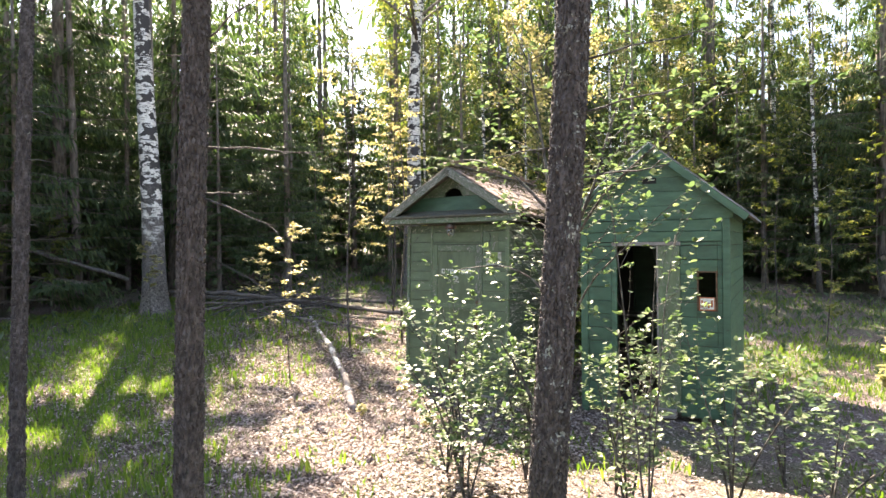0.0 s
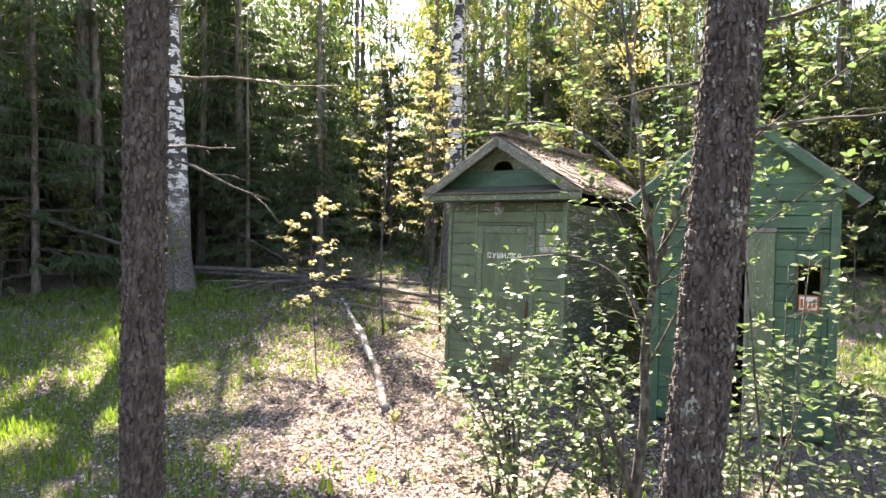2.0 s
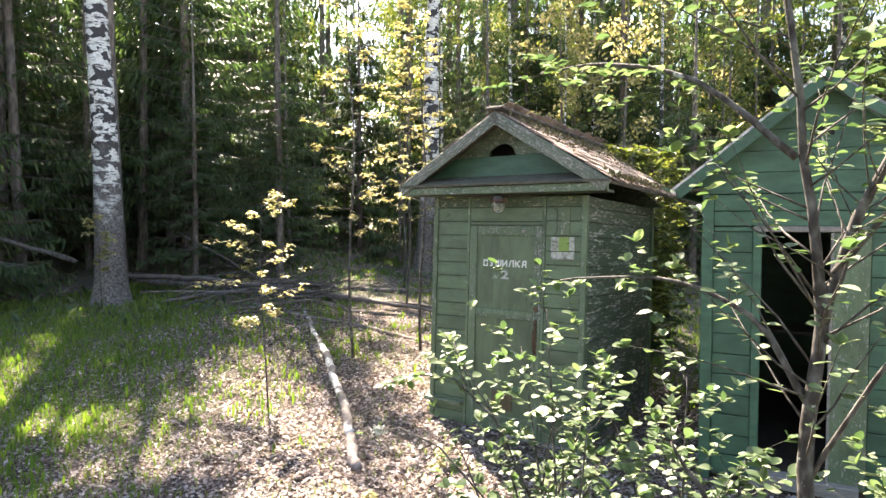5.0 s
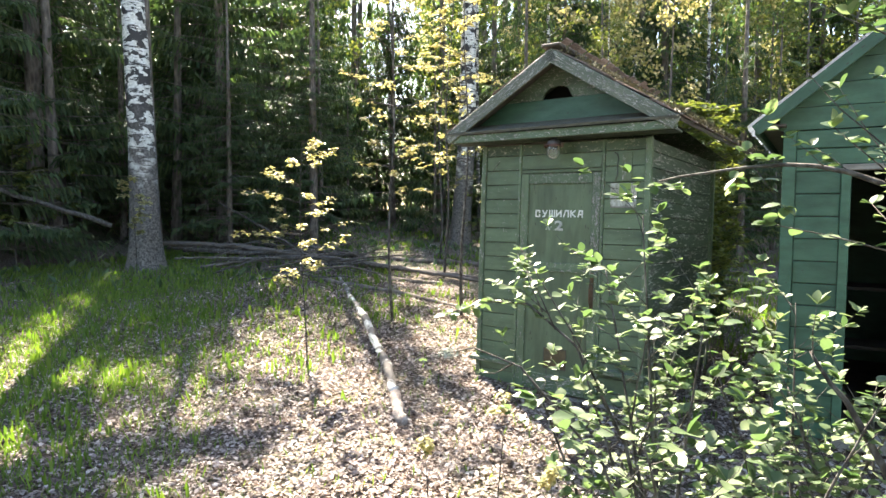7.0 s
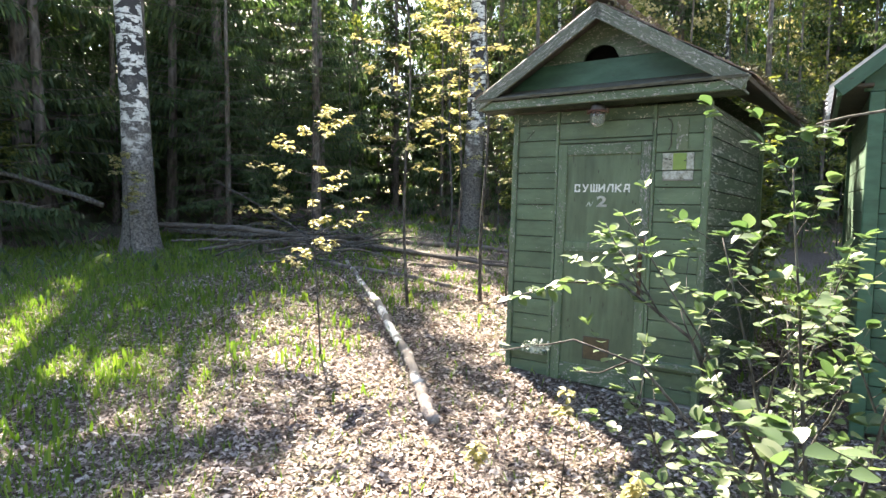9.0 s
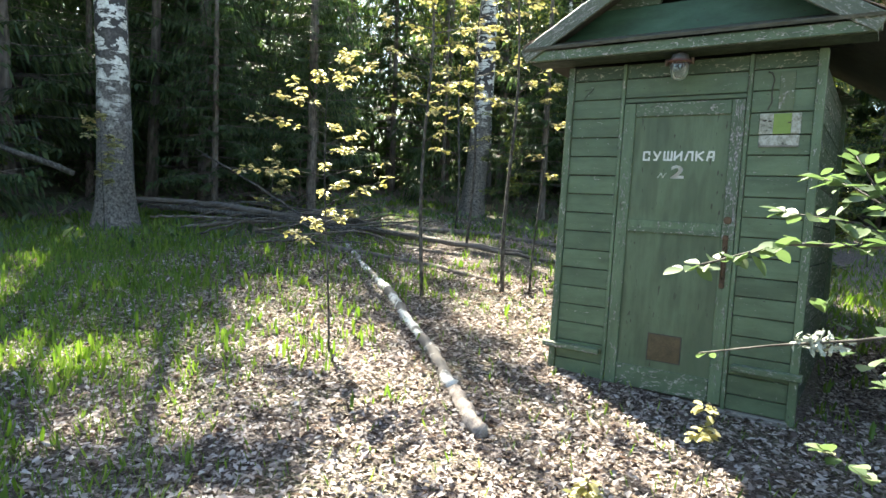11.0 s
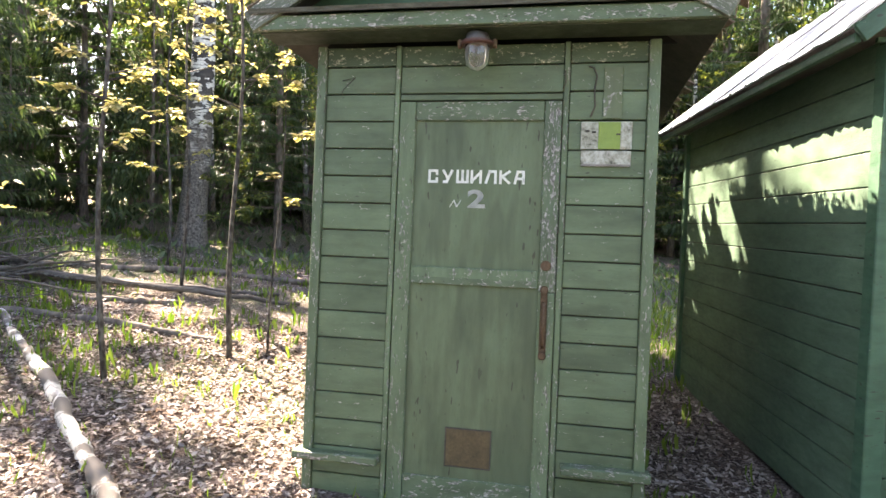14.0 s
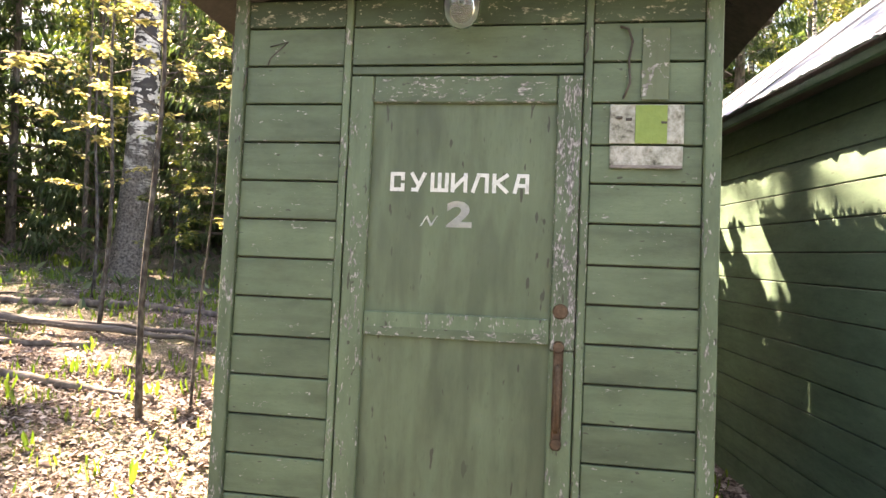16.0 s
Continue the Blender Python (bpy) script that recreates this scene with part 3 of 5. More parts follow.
for s in (-1, 1):
    ang = math.degrees(slope) * s
    base = pose(0, 0, APEX + 0.005, 0, ang, 0)
    x0, x1 = sorted((0.0, s * length))
    part("barge_board", box_bm(min(x0, x1), max(x0, x1), RIDGE_F - 0.012, RIDGE_F + 0.014, -0.112, -0.002, 0.004), paint_barge, shed1, "weathered barge board", base)
    deck = part("roof_deck", box_bm(x0, x1, RIDGE_F + 0.016, RIDGE_B, -0.032, -0.004, 0.003), dark_wood, shed1, "roof decking boards", base)
    kinds = [bpy.data.meshes.new("shingle") for _ in range(3)]
    for k, me in enumerate(kinds):
        bm = box_bm(-0.16, 0.16, -0.066 + 0.004 * k, 0.064, -0.003, 0.004, 0)
        for v in bm.verts:
            v.co.x += 0.03 * math.sin(v.co.y * 40 + k * 2) * (1 if v.co.x * s > 0 else 0)
            v.co.z += 0.003 * math.sin(v.co.y * 60 + k)
        bm.to_mesh(me)
        bm.free()
        me.materials.append(shingle_mat)
    rows, cols = 8, 16
    for r in range(rows):
        for c in range(cols):
            along = s * (length - 0.15 - r * (length - 0.17) / (rows - 1) + rng.uniform(-0.02, 0.02))
            yy = RIDGE_F + 0.06 + (c + 0.5 * (r % 2) * 0.7) * (RIDGE_B - RIDGE_F - 0.12) / cols + rng.uniform(-0.01, 0.01)
            place("shingle", rng.choice(kinds), deck, pose(along, yy, 0.009 + rng.uniform(0, 0.005), rng.uniform(-1.5, 1.5), -2.2 * s + rng.uniform(-1.2, 1.2), rng.uniform(-3, 3)))
part("ridge_board", box_bm(-0.09, 0.09, RIDGE_F - 0.03, RIDGE_B, APEX + 0.012, APEX + 0.042, 0.008), dark_wood, shed1, "dark ridge board with moss")
tufts = Leaves()
for _ in range(2200):
    s, d = rng.choice((-1, 1, 1)), abs(rng.gauss(0, 0.35))
    yy = rng.uniform(RIDGE_F, RIDGE_B)
    if rng.random() < 0.45:
        d = length + 0.02 - abs(rng.gauss(0, 0.06))
    p = Vector((s * d * math.cos(slope), yy, APEX + 0.045 - d * math.sin(slope)))
    tufts.leaf(p, rand_dir(rng) + Vector((0, 0, 0.5)), rand_dir(rng), rng.uniform(0.02, 0.06), 0.02, 0.2, False)
tagged(place("roof_litter", tufts.mesh("roof_litter", moss), shed1), "moss and dead needles on the shingles", kind="stuff")

# lamp over the door
M1 = shed1.matrix_world.copy()
lamp = thing("wall_lamp", M1 @ pose(0.005, -0.15, 2.352), "grey bulkhead lamp with a clear glass jar", "lamp")
w_ = Wood()
w_.tube([(0, 0, 0.0), (0, 0, -0.03), (0, 0, -0.035), (0, 0, -0.06), (0, 0, -0.075)], [0.022, 0.024, 0.05, 0.058, 0.06], 20)
body = place("housing", w_.mesh("housing", cast_iron), lamp)
w_ = Wood()
w_.tube([(0, 0, -0.075), (0, 0, -0.088), (0, 0, -0.09)], [0.078, 0.080, 0.06], 24)
place("collar", w_.mesh("collar", plain("red_brown_enamel", [(0.3, (0.05, 0.02, 0.016)), (0.7, (0.14, 0.06, 0.045))], 25, 0.5)), lamp)
w_ = Wood()
w_.tube([(0, 0, -0.088), (0, 0, -0.11), (0, 0, -0.15), (0, 0, -0.18), (0, 0, -0.198), (0, 0, -0.205)], [0.057, 0.060, 0.058, 0.048, 0.028, 0.006], 24)
g_ = place("glass_jar", w_.mesh("glass_jar", m_glass), lamp, label="clear ribbed glass jar")
w_ = Wood()
w_.tube([(0, 0, -0.09), (0, 0, -0.115), (0, 0, -0.125)], [0.020, 0.018, 0.012], 12)
place("socket", w_.mesh("socket", dark_wood), lamp)
for s in (-1, 1):
    part("bolt_lug", box_bm(0.072 if s > 0 else -0.092, 0.092 if s > 0 else -0.072, -0.012, 0.012, -0.10, -0.06, 0.004), rust, lamp)

# remains of a notice painted on the planks beside the door, as thin panels
notice = thing("painted_notice", M1 @ pose(0.605, -0.004, 1.835), "peeling white and yellow-green notice painted on the planks", "sign")
part("paint_patch", box_bm(-0.115, 0.118, -0.008, 0.0, -0.024, 0.105, 0.002), sign_white, notice)
part("paint_patch", box_bm(-0.112, 0.116, -0.008, 0.0, -0.105, -0.031, 0.002), sign_white, notice)
part("green_patch", box_bm(-0.035, 0.065, -0.0115, -0.0085, -0.024, 0.102, 0.001), sign_green, notice, "yellow-green square")
part("lower_edge", box_bm(-0.108, 0.112, -0.011, -0.0085, -0.105, -0.094, 0.001), grey_wood, notice, "stained lower edge")
for dx, dz in ((-0.085, 0.06), (-0.055, 0.055), (0.055, 0.045)):
    part("rust_spot", box_bm(dx - 0.010, dx + 0.010, -0.0125, -0.0088, dz - 0.005, dz + 0.005, 0.002), dark_wood, notice)
strip = thing("old_meter_strip", M1 @ pose(0.630, -0.004, 2.07), "faded pale green strip of board above the notice", "sign")
part("strip_board", box_bm(-0.043, 0.043, -0.006, 0.0, -0.115, 0.125, 0.002), painted_wood("faded_green_paint", (0.105, 0.135, 0.072), 0.8), strip)
cable = Wood()
pts = [(-0.115, -0.006, 0.13), (-0.09, -0.01, 0.12), (-0.075, -0.008, 0.08), (-0.085, -0.008, 0.02), (-0.08, -0.008, -0.06), (-0.1, -0.006, -0.11)]
cable.tube(pts, [0.004] * 6, 6)
place("cable", cable.mesh("cable", dark_wood), strip, label="old black cable")
for k, (x, z, dx) in enumerate(((-0.70, 2.12, 0.06), (0.40, 2.14, 0.0), (-0.79, 2.03, 0.0))):
    hook = thing("wall_hook", M1 @ pose(x, -0.004, z), "small rusty hook on the plank wall", "hook", "hooks on the shed front")
    w_ = Wood()
    w_.tube([(0, 0, 0.03), (0.01 + dx, -0.012, 0.04), (0.012, -0.02, -0.02), (0.0, -0.014, -0.045)], [0.0025] * 4, 6)
    place("wire", w_.mesh("wire", dark_wood), hook)

# ---- the second, longer shed with an open doorway ----
shed2 = thing("tool_shed", pose(-2.53, 7.98, 0.0, 0, 0, 6.5), "deep green plank shed with a doorway and sheet-metal roof", "shed")
W2, L2, T2, P2 = 1.66, 3.0, 2.30, 3.18
front2 = place("front_wall", mesh_of("front_wall", [(0.0, 0.024, 0.0), (0.40, 0.024, 0.0), (0.40, 0.024, 2.04), (0.0, 0.024, 2.04), (0.905, 0.024, 0.0), (W2, 0.024, 0.0), (W2, 0.024, 1.25), (0.905, 0.024, 1.25),
    (0.905, 0.024, 2.04), (1.33, 0.024, 2.04), (1.33, 0.024, 1.25), (1.54, 0.024, 1.25), (W2, 0.024, 2.04), (1.54, 0.024, 2.04), (1.33, 0.024, 1.70), (1.54, 0.024, 1.70)],
    [(0, 1, 2, 3), (4, 5, 6, 7), (7, 10, 9, 8), (11, 6, 12, 13), (14, 15, 13, 9)], dark_wood), shed2)


def wall_rows2(x0, x1, z0, z1, y, parent, m=None, material=paint_dark):
    z = 0.02
    while z < z1:
        a, b = max(z, z0), min(z + 0.165, z1)
        if b - a > 0.02:
            plank_row("board", x0, x1, a, b, y, material, parent, m=m)
        z += 0.165


wall_rows2(0.07, 0.355, 0.02, 2.04, 0.0, front2)
wall_rows2(1.145, 1.325, 0.02, 2.04, 0.0, front2)
wall_rows2(1.545, 1.595, 0.02, 2.04, 0.0, front2)
wall_rows2(1.327, 1.543, 0.02, 1.25, 0.0, front2)
wall_rows2(1.327, 1.543, 1.70, 2.04, 0.0, front2)
wall_rows2(0.07, 1.595, 2.045, T2, 0.0, front2)
part("corner_post", box_bm(-0.02, 0.068, -0.022, 0.07, -0.03, T2, 0.006), paint_dark, shed2)
part("corner_post", box_bm(1.597, 1.68, -0.022, 0.07, -0.03, T2, 0.006), paint_dark, shed2)
part("door_jamb", box_bm(0.357, 0.42, -0.018, 0.05, 0.0, 2.04, 0.005), paint_dark, shed2)
part("door_lintel", box_bm(0.36, 1.15, -0.02, 0.05, 2.0, 2.044, 0.005), grey_wood, shed2, "bare grey lintel")
d2 = part("door", box_bm(0.89, 1.142, -0.02, 0.022, 0.06, 1.995, 0.005), paint_up, shed2, "faded green fixed door leaf")
part("edge_strip", box_bm(0.885, 0.905, -0.03, -0.0205, 0.06, 1.995, 0.002), grey_wood, d2)
part("threshold", box_bm(0.36, 1.10, -0.10, 0.06, 0.0, 0.10, 0.008), grey_wood, shed2, "worn grey threshold plank")
for x0, x1, z0, z1 in ((1.325, 1.345, 1.24, 1.71), (1.525, 1.545, 1.24, 1.71), (1.346, 1.524, 1.685, 1.705)):
    part("window_frame", box_bm(x0, x1, -0.012, 0.03, z0, z1, 0.003), rust, shed2, "brown window frame")
part("window_sill", box_bm(1.32, 1.55, -0.03, 0.03, 1.225, 1.248, 0.003), paint_dark, shed2)
sgn = thing("picture_sign", shed2.matrix_world @ pose(1.435, -0.016, 1.33), "small white sign with red-brown print", "sign")
part("sign_plate", box_bm(-0.085, 0.085, -0.004, 0.004, -0.075, 0.08, 0.001), white_paint, sgn)
for k in range(4):
    part("print_mark", box_bm(-0.065 + k * 0.034, -0.042 + k * 0.034, -0.0065, -0.0045, -0.045 + 0.01 * (k % 2), 0.045 - 0.015 * (k % 3), 0), sign_red, sgn)
for x0, x1, z0, z1 in ((-0.085, 0.085, -0.075, -0.058), (-0.085, 0.085, 0.066, 0.08), (-0.085, -0.072, -0.058, 0.066), (0.072, 0.085, -0.058, 0.066)):
    part("sign_edge", box_bm(x0, x1, -0.0065, -0.0045, z0, z1, 0), sign_red, sgn)
left2 = place("side_wall", mesh_of("side_wall", [(0, 0.024, 0), (L2, 0.024, 0), (L2, 0.024, T2 + 0.1), (0, 0.024, T2 + 0.1)], [(0, 1, 2, 3)], dark_wood), shed2, pose(0, L2, 0, 0, 0, -90))
wall_rows2(0.0, L2 - 0.072, 0.02, T2 + 0.1, 0.0, left2, None, paint_sunlit)
right2 = place("side_wall", mesh_of("side_wall", [(0, 0.024, 0), (L2, 0.024, 0), (L2, 0.024, T2 + 0.1), (0, 0.024, T2 + 0.1)], [(0, 1, 2, 3)], dark_wood), shed2, pose(W2, 0, 0, 0, 0, 90))
wall_rows2(0.072, L2, 0.02, T2 + 0.1, 0.0, right2)
part("corner_post", box_bm(-0.03, 0.05, L2 - 0.03, L2 + 0.05, -0.03, T2, 0.006), paint_dark, shed2)
part("back_wall", box_bm(0.051, W2, L2 - 0.005, L2 + 0.03, 0.0, T2 + 0.1, 0.004), paint_dark, shed2)
part("floor_board", box_bm(0.03, W2 - 0.03, 0.065, L2 - 0.03, 0.02, 0.06, 0.003), dark_wood, shed2)
part("shelf", box_bm(0.03, W2 - 0.03, 1.2, 1.6, 1.02, 1.05, 0.003), dark_wood, shed2, "dark plank shelf inside")
part("shelf", box_bm(0.03, W2 - 0.03, 1.2, 1.6, 0.5, 0.53, 0.003), dark_wood, shed2, "dark plank shelf inside")
z = T2 + 0.004
k = 0
while z < P2 - 0.05:
    z1 = min(z + 0.165, P2 - 0.03)
    half = lambda h: 1.01 * (P2 - h) / (P2 - 2.36)
    a, b = min(half(z), 0.88), min(half(z1 - 0.005), 0.88)
    row = [(W2 / 2 - a, z), (W2 / 2 + a, z), (W2 / 2 + b, z1 - 0.005), (W2 / 2 - b, z1 - 0.005)]
    part("gable_board", prism_bm(row, -0.004, 0.02), paint_dark, shed2)
    z, k = z + 0.165, k + 1
# the slot's shade is a black plate laid on the gable
part("vent", box_bm(W2 / 2 - 0.10, W2 / 2 + 0.06, -0.008, -0.0045, 2.73, 2.80, 0.002), m_black, shed2, "black plate for the shade in the vent slot")
part("back_gable", prism_bm([(-0.05, T2 + 0.1), (W2 + 0.05, T2 + 0.1), (W2 / 2, P2 - 0.05)], L2, L2 + 0.02), paint_dark, shed2)
run = 1.01
sl2 = math.atan2(P2 - 2.36, run)
len2 = math.hypot(P2 - 2.36, run) + 0.06
for s in (-1, 1):
    base = pose(W2 / 2, 0, P2 + 0.01, 0, math.degrees(sl2) * s, 0)
    x0, x1 = sorted((0.0, s * len2))
    part("roof_deck", box_bm(x0, x1, -0.12, L2 + 0.2, -0.03, -0.008, 0.003), dark_wood, shed2, "roof boards under the metal", base)
    part("barge_board", box_bm(x0, x1, -0.15, -0.122, -0.085, 0.0, 0.004), paint_dark, shed2, "", base)
    for q in range(6):
        y0, y1 = -0.16 + q * 0.57, -0.16 + (q + 1) * 0.57 + 0.012
        outline = []
        n = 15
        for i in range(n):
            t = i / (n - 1)
            outline.append((t, 0.012 * (1 if i % 7 == 0 else 0)))
        bm = bmesh.new()
        rows_ = []
        for xx in (x0 - (0.03 if s < 0 else 0), (x0 + x1) / 2, x1 + (0.03 if s > 0 else 0)):
            rows_.append([bm.verts.new((xx + rng.uniform(-0.012, 0.012), y0 + (y1 - y0) * t, 0.002 + h + rng.uniform(0, 0.004) + 0.003 * (q % 2))) for t, h in outline])
        for r in range(2):
            for i in range(n - 1):
                bm.faces.new((rows_[r][i], rows_[r][i + 1], rows_[r + 1][i + 1], rows_[r + 1][i]))
        bmesh.ops.solidify(bm, geom=list(bm.faces), thickness=0.0015)
        part("metal_sheet", bm, zinc, shed2, "bent galvanised roof sheet", base)
part("fascia", box_bm(-0.205, -0.175, -0.11, L2 + 0.2, 2.27, 2.36, 0.004), paint_dark, shed2, "dark eave board")
part("soffit", box_bm(-0.174, 0.0, -0.10, L2 + 0.15, 2.325, 2.345, 0.003), dark_wood, shed2, "dark soffit")


# ---- foreground pines ----
def pine(name, x, y, r, lean, height, material, seed, label):
    """A trunk with plated bark in relief, dead snags and a high crown of needle tufts."""
    rg = random.Random(seed)
    z0 = gz(x, y) - 0.08
    t = thing(name, pose(x, y, z0), label, "tree", "pines at the edge of the clearing")
    n, rows = 44, int(5.2 / 0.022)
    v, f = [], []
    for j in range(rows + 1):
        z = 5.2 * j / rows
        rad = r * (1.0 + 0.35 * math.exp(-z / 0.18)) * (1 - 0.045 * z)
        cx, cy = lean[0] * z + 0.012 * math.sin(z * 1.3 + seed), lean[1] * z + 0.012 * math.cos(z * 1.1)
        for k in range(n):
            a = 2 * math.pi * k / n
            q = Vector((math.cos(a) * 3.2, math.sin(a) * 3.2, z * 6.5 + seed))
            c1 = noise.noise(q * 1.1)
            c2 = noise.noise(q * 3.1)
            plate = -0.010 * max(0.0, 1 - abs(c1) * 6) - 0.007 * max(0.0, 1 - abs(c2) * 5) + 0.0035 * rg.uniform(-1, 1)
            rr = rad + plate * (r / 0.09)
            v.append((cx + rr * math.cos(a), cy + rr * math.sin(a), z))
    for j in range(rows):
        for k in range(n):
            a, b = j * n + k, j * n + (k + 1) % n
            f.append((a, b, b + n, a + n))
    place("trunk", mesh_of("trunk", v, f, material, False), t)
    pv, pf = [], []
    z = 0.02
    while z < 3.9:
        rad = r * (1.0 + 0.35 * math.exp(-z / 0.18)) * (1 - 0.045 * z)
        cx, cy = lean[0] * z + 0.012 * math.sin(z * 1.3 + seed), lean[1] * z + 0.012 * math.cos(z * 1.1)
        around = max(9, int(2 * math.pi * rad / 0.016))
        off = rg.uniform(0, 6.28)
        for k in range(around):
            if rg.random() < 0.10:
                continue
            a = off + 2 * math.pi * (k + rg.uniform(-0.3, 0.3)) / around
            hw, hh = rg.uniform(0.0035, 0.0095), rg.uniform(0.005, 0.018)
            lift, tilt = rg.uniform(-0.005, 0.003), rg.uniform(-0.22, 0.22)
            zc = z + rg.uniform(-0.014, 0.014)
            jag = [(rg.uniform(-0.4, 0.4), rg.uniform(0.5, 1.35)) for q in range(7)]
            i = len(pv)
            for ring in (0, 1):
                for q in range(7):
                    b = 2 * math.pi * q / 7 + jag[q][0]
                    sx, sz = jag[q][1] * hw * math.cos(b) * (1 - 0.22 * ring), jag[q][1] * hh * math.sin(b) * (1 - 0.18 * ring)
                    rr = rad + (lift + tilt * sz * -1 + 0.0045 if ring else -0.008)
                    aa = a + sx / rad
                    pv.append((cx + rr * math.cos(aa), cy + rr * math.sin(aa), zc + sz))
            pf += [(i + q, i + (q + 1) % 7, i + 7 + (q + 1) % 7, i + 7 + q) for q in range(7)]
            pf.append(tuple(i + 7 + q for q in range(7)))
        z += rg.uniform(0.013, 0.020)
    plates = mesh_of("bark", pv, pf, plates_lichen if material is pine_bark_lichen else plates_plain)
    tagged(place("bark", plates, t), "scaly bark plates", kind="stuff")
    top = Wood()
    hi = [(lean[0] * z, lean[1] * z, z) for z in (5.15, 8, 11, height)]
    top.tube(hi, [r * 0.77, r * 0.62, r * 0.42, 0.02], 12)
    crown = Leaves()
    for k in range(26):
        z = rg.uniform(7.5, height)
        a, ln = rg.uniform(0, 6.28), rg.uniform(0.7, 1.7) * (1.15 - z / height * 0.6)
        p0 = Vector((lean[0] * z, lean[1] * z, z))
        p1 = p0 + Vector((math.cos(a) * ln, math.sin(a) * ln, 0.25 * ln))
        top.tube([p0, (p0 + p1) / 2 + Vector((0, 0, 0.05)), p1], [0.03, 0.02, 0.006], 5)
        for q in range(70):
            c = p0.lerp(p1, rg.uniform(0.35, 1.05)) + rand_dir(rg) * rg.uniform(0, 0.25)
            crown.leaf(c, rand_dir(rg) + Vector((0, 0, 0.4)), rand_dir(rg), 0.14, 0.03, 0.1, False)
    place("upper_trunk", top.mesh("upper_trunk", far_bark), t)
    place("crown", crown.mesh("crown", leaf_spruce), t)
    return t, rg


def snag(parent, rg, z, a, ln, x0, dz=-0.1, r=0.0055):
    """A dead, lichened branch stub with a few side twigs."""
    w = Wood()
    d = Vector((math.cos(a), math.sin(a), dz))
    s = Vector((-math.sin(a), math.cos(a), 0))
    pts, p = [], Vector((x0[0], x0[1], z))
    for i in range(7):
        pts.append(p.copy())
        p = p + d * ln / 6 + Vector((0, 0, ln * 0.02 * math.sin(i * 1.7))) + s * rg.uniform(-0.02, 0.02)
    w.tube(pts, [r * (1 - 0.12 * i) for i in range(7)], 7, 0.12, rg)
    for i in (3, 5):
        e = pts[i] + d * ln * rg.uniform(0.1, 0.3) + s * ln * rg.uniform(-0.2, 0.2) + Vector((0, 0, ln * rg.uniform(-0.22, 0.1)))
        w.tube([pts[i], (pts[i] + e) / 2 + Vector((0, 0, 0.01)), e], [r * 0.45, r * 0.32, r * 0.15], 5)
    place("dead_branch", w.mesh("dead_branch", twig_bark), parent, label="dead lichened branch stub")


pl, rg = pine("pine_tree", -2.19, 2.219, 0.065, (0.061, -0.002), 15, pine_bark, 3, "slim pine trunk with brown bark and dead snags")
for z, a, ln, dz in ((2.30, 0.55, 0.52, -0.06), (2.07, 0.35, 0.40, -0.38), (2.09, 0.65, 0.22, -0.04), (2.78, 0.2, 0.34, 0.45), (2.72, 3.5, 0.12, 0.0), (2.2, 3.4, 0.07, 0.1), (2.5, 0.3, 0.06, 0.2)):
    snag(pl, rg, z, a, ln, (0.061 * z + 0.05 * math.cos(a), -0.002 * z + 0.05 * math.sin(a)), dz)
pr, rg = pine("pine_tree", -0.762, 3.085, 0.085, (0.045, 0.048), 17, pine_bark_lichen, 11, "stout pine trunk with lichened scaly bark")
for z, a, ln, dz in ((2.3, 0.15, 0.55, 0.12), (2.0, -0.2, 0.45, 0.02), (2.55, 0.5, 0.6, 0.2), (2.15, 3.3, 0.30, -0.12)):
    snag(pr, rg, z, a, ln, (0.045 * z + 0.07 * math.cos(a), 0.048 * z + 0.07 * math.sin(a)), dz, 0.006)
pt, rg = pine("pine_tree", -3.72, 2.10, 0.045, (-0.10, 0.08), 12, pine_bark, 23, "thin young pine trunk with dead twigs")
for z, a, ln, dz in ((3.03, 0.05, 0.50, -0.28), (2.70, 0.1, 0.34, -0.12), (2.28, 3.3, 0.22, 0.0), (2.28, 0.2, 0.10, 0.05), (2.66, 3.2, 0.25, 0.05), (1.7, 3.5, 0.12, 0.0)):
    snag(pt, rg, z, a, ln, (-0.10 * z + 0.035 * math.cos(a), 0.08 * z + 0.035 * math.sin(a)), dz, 0.005)


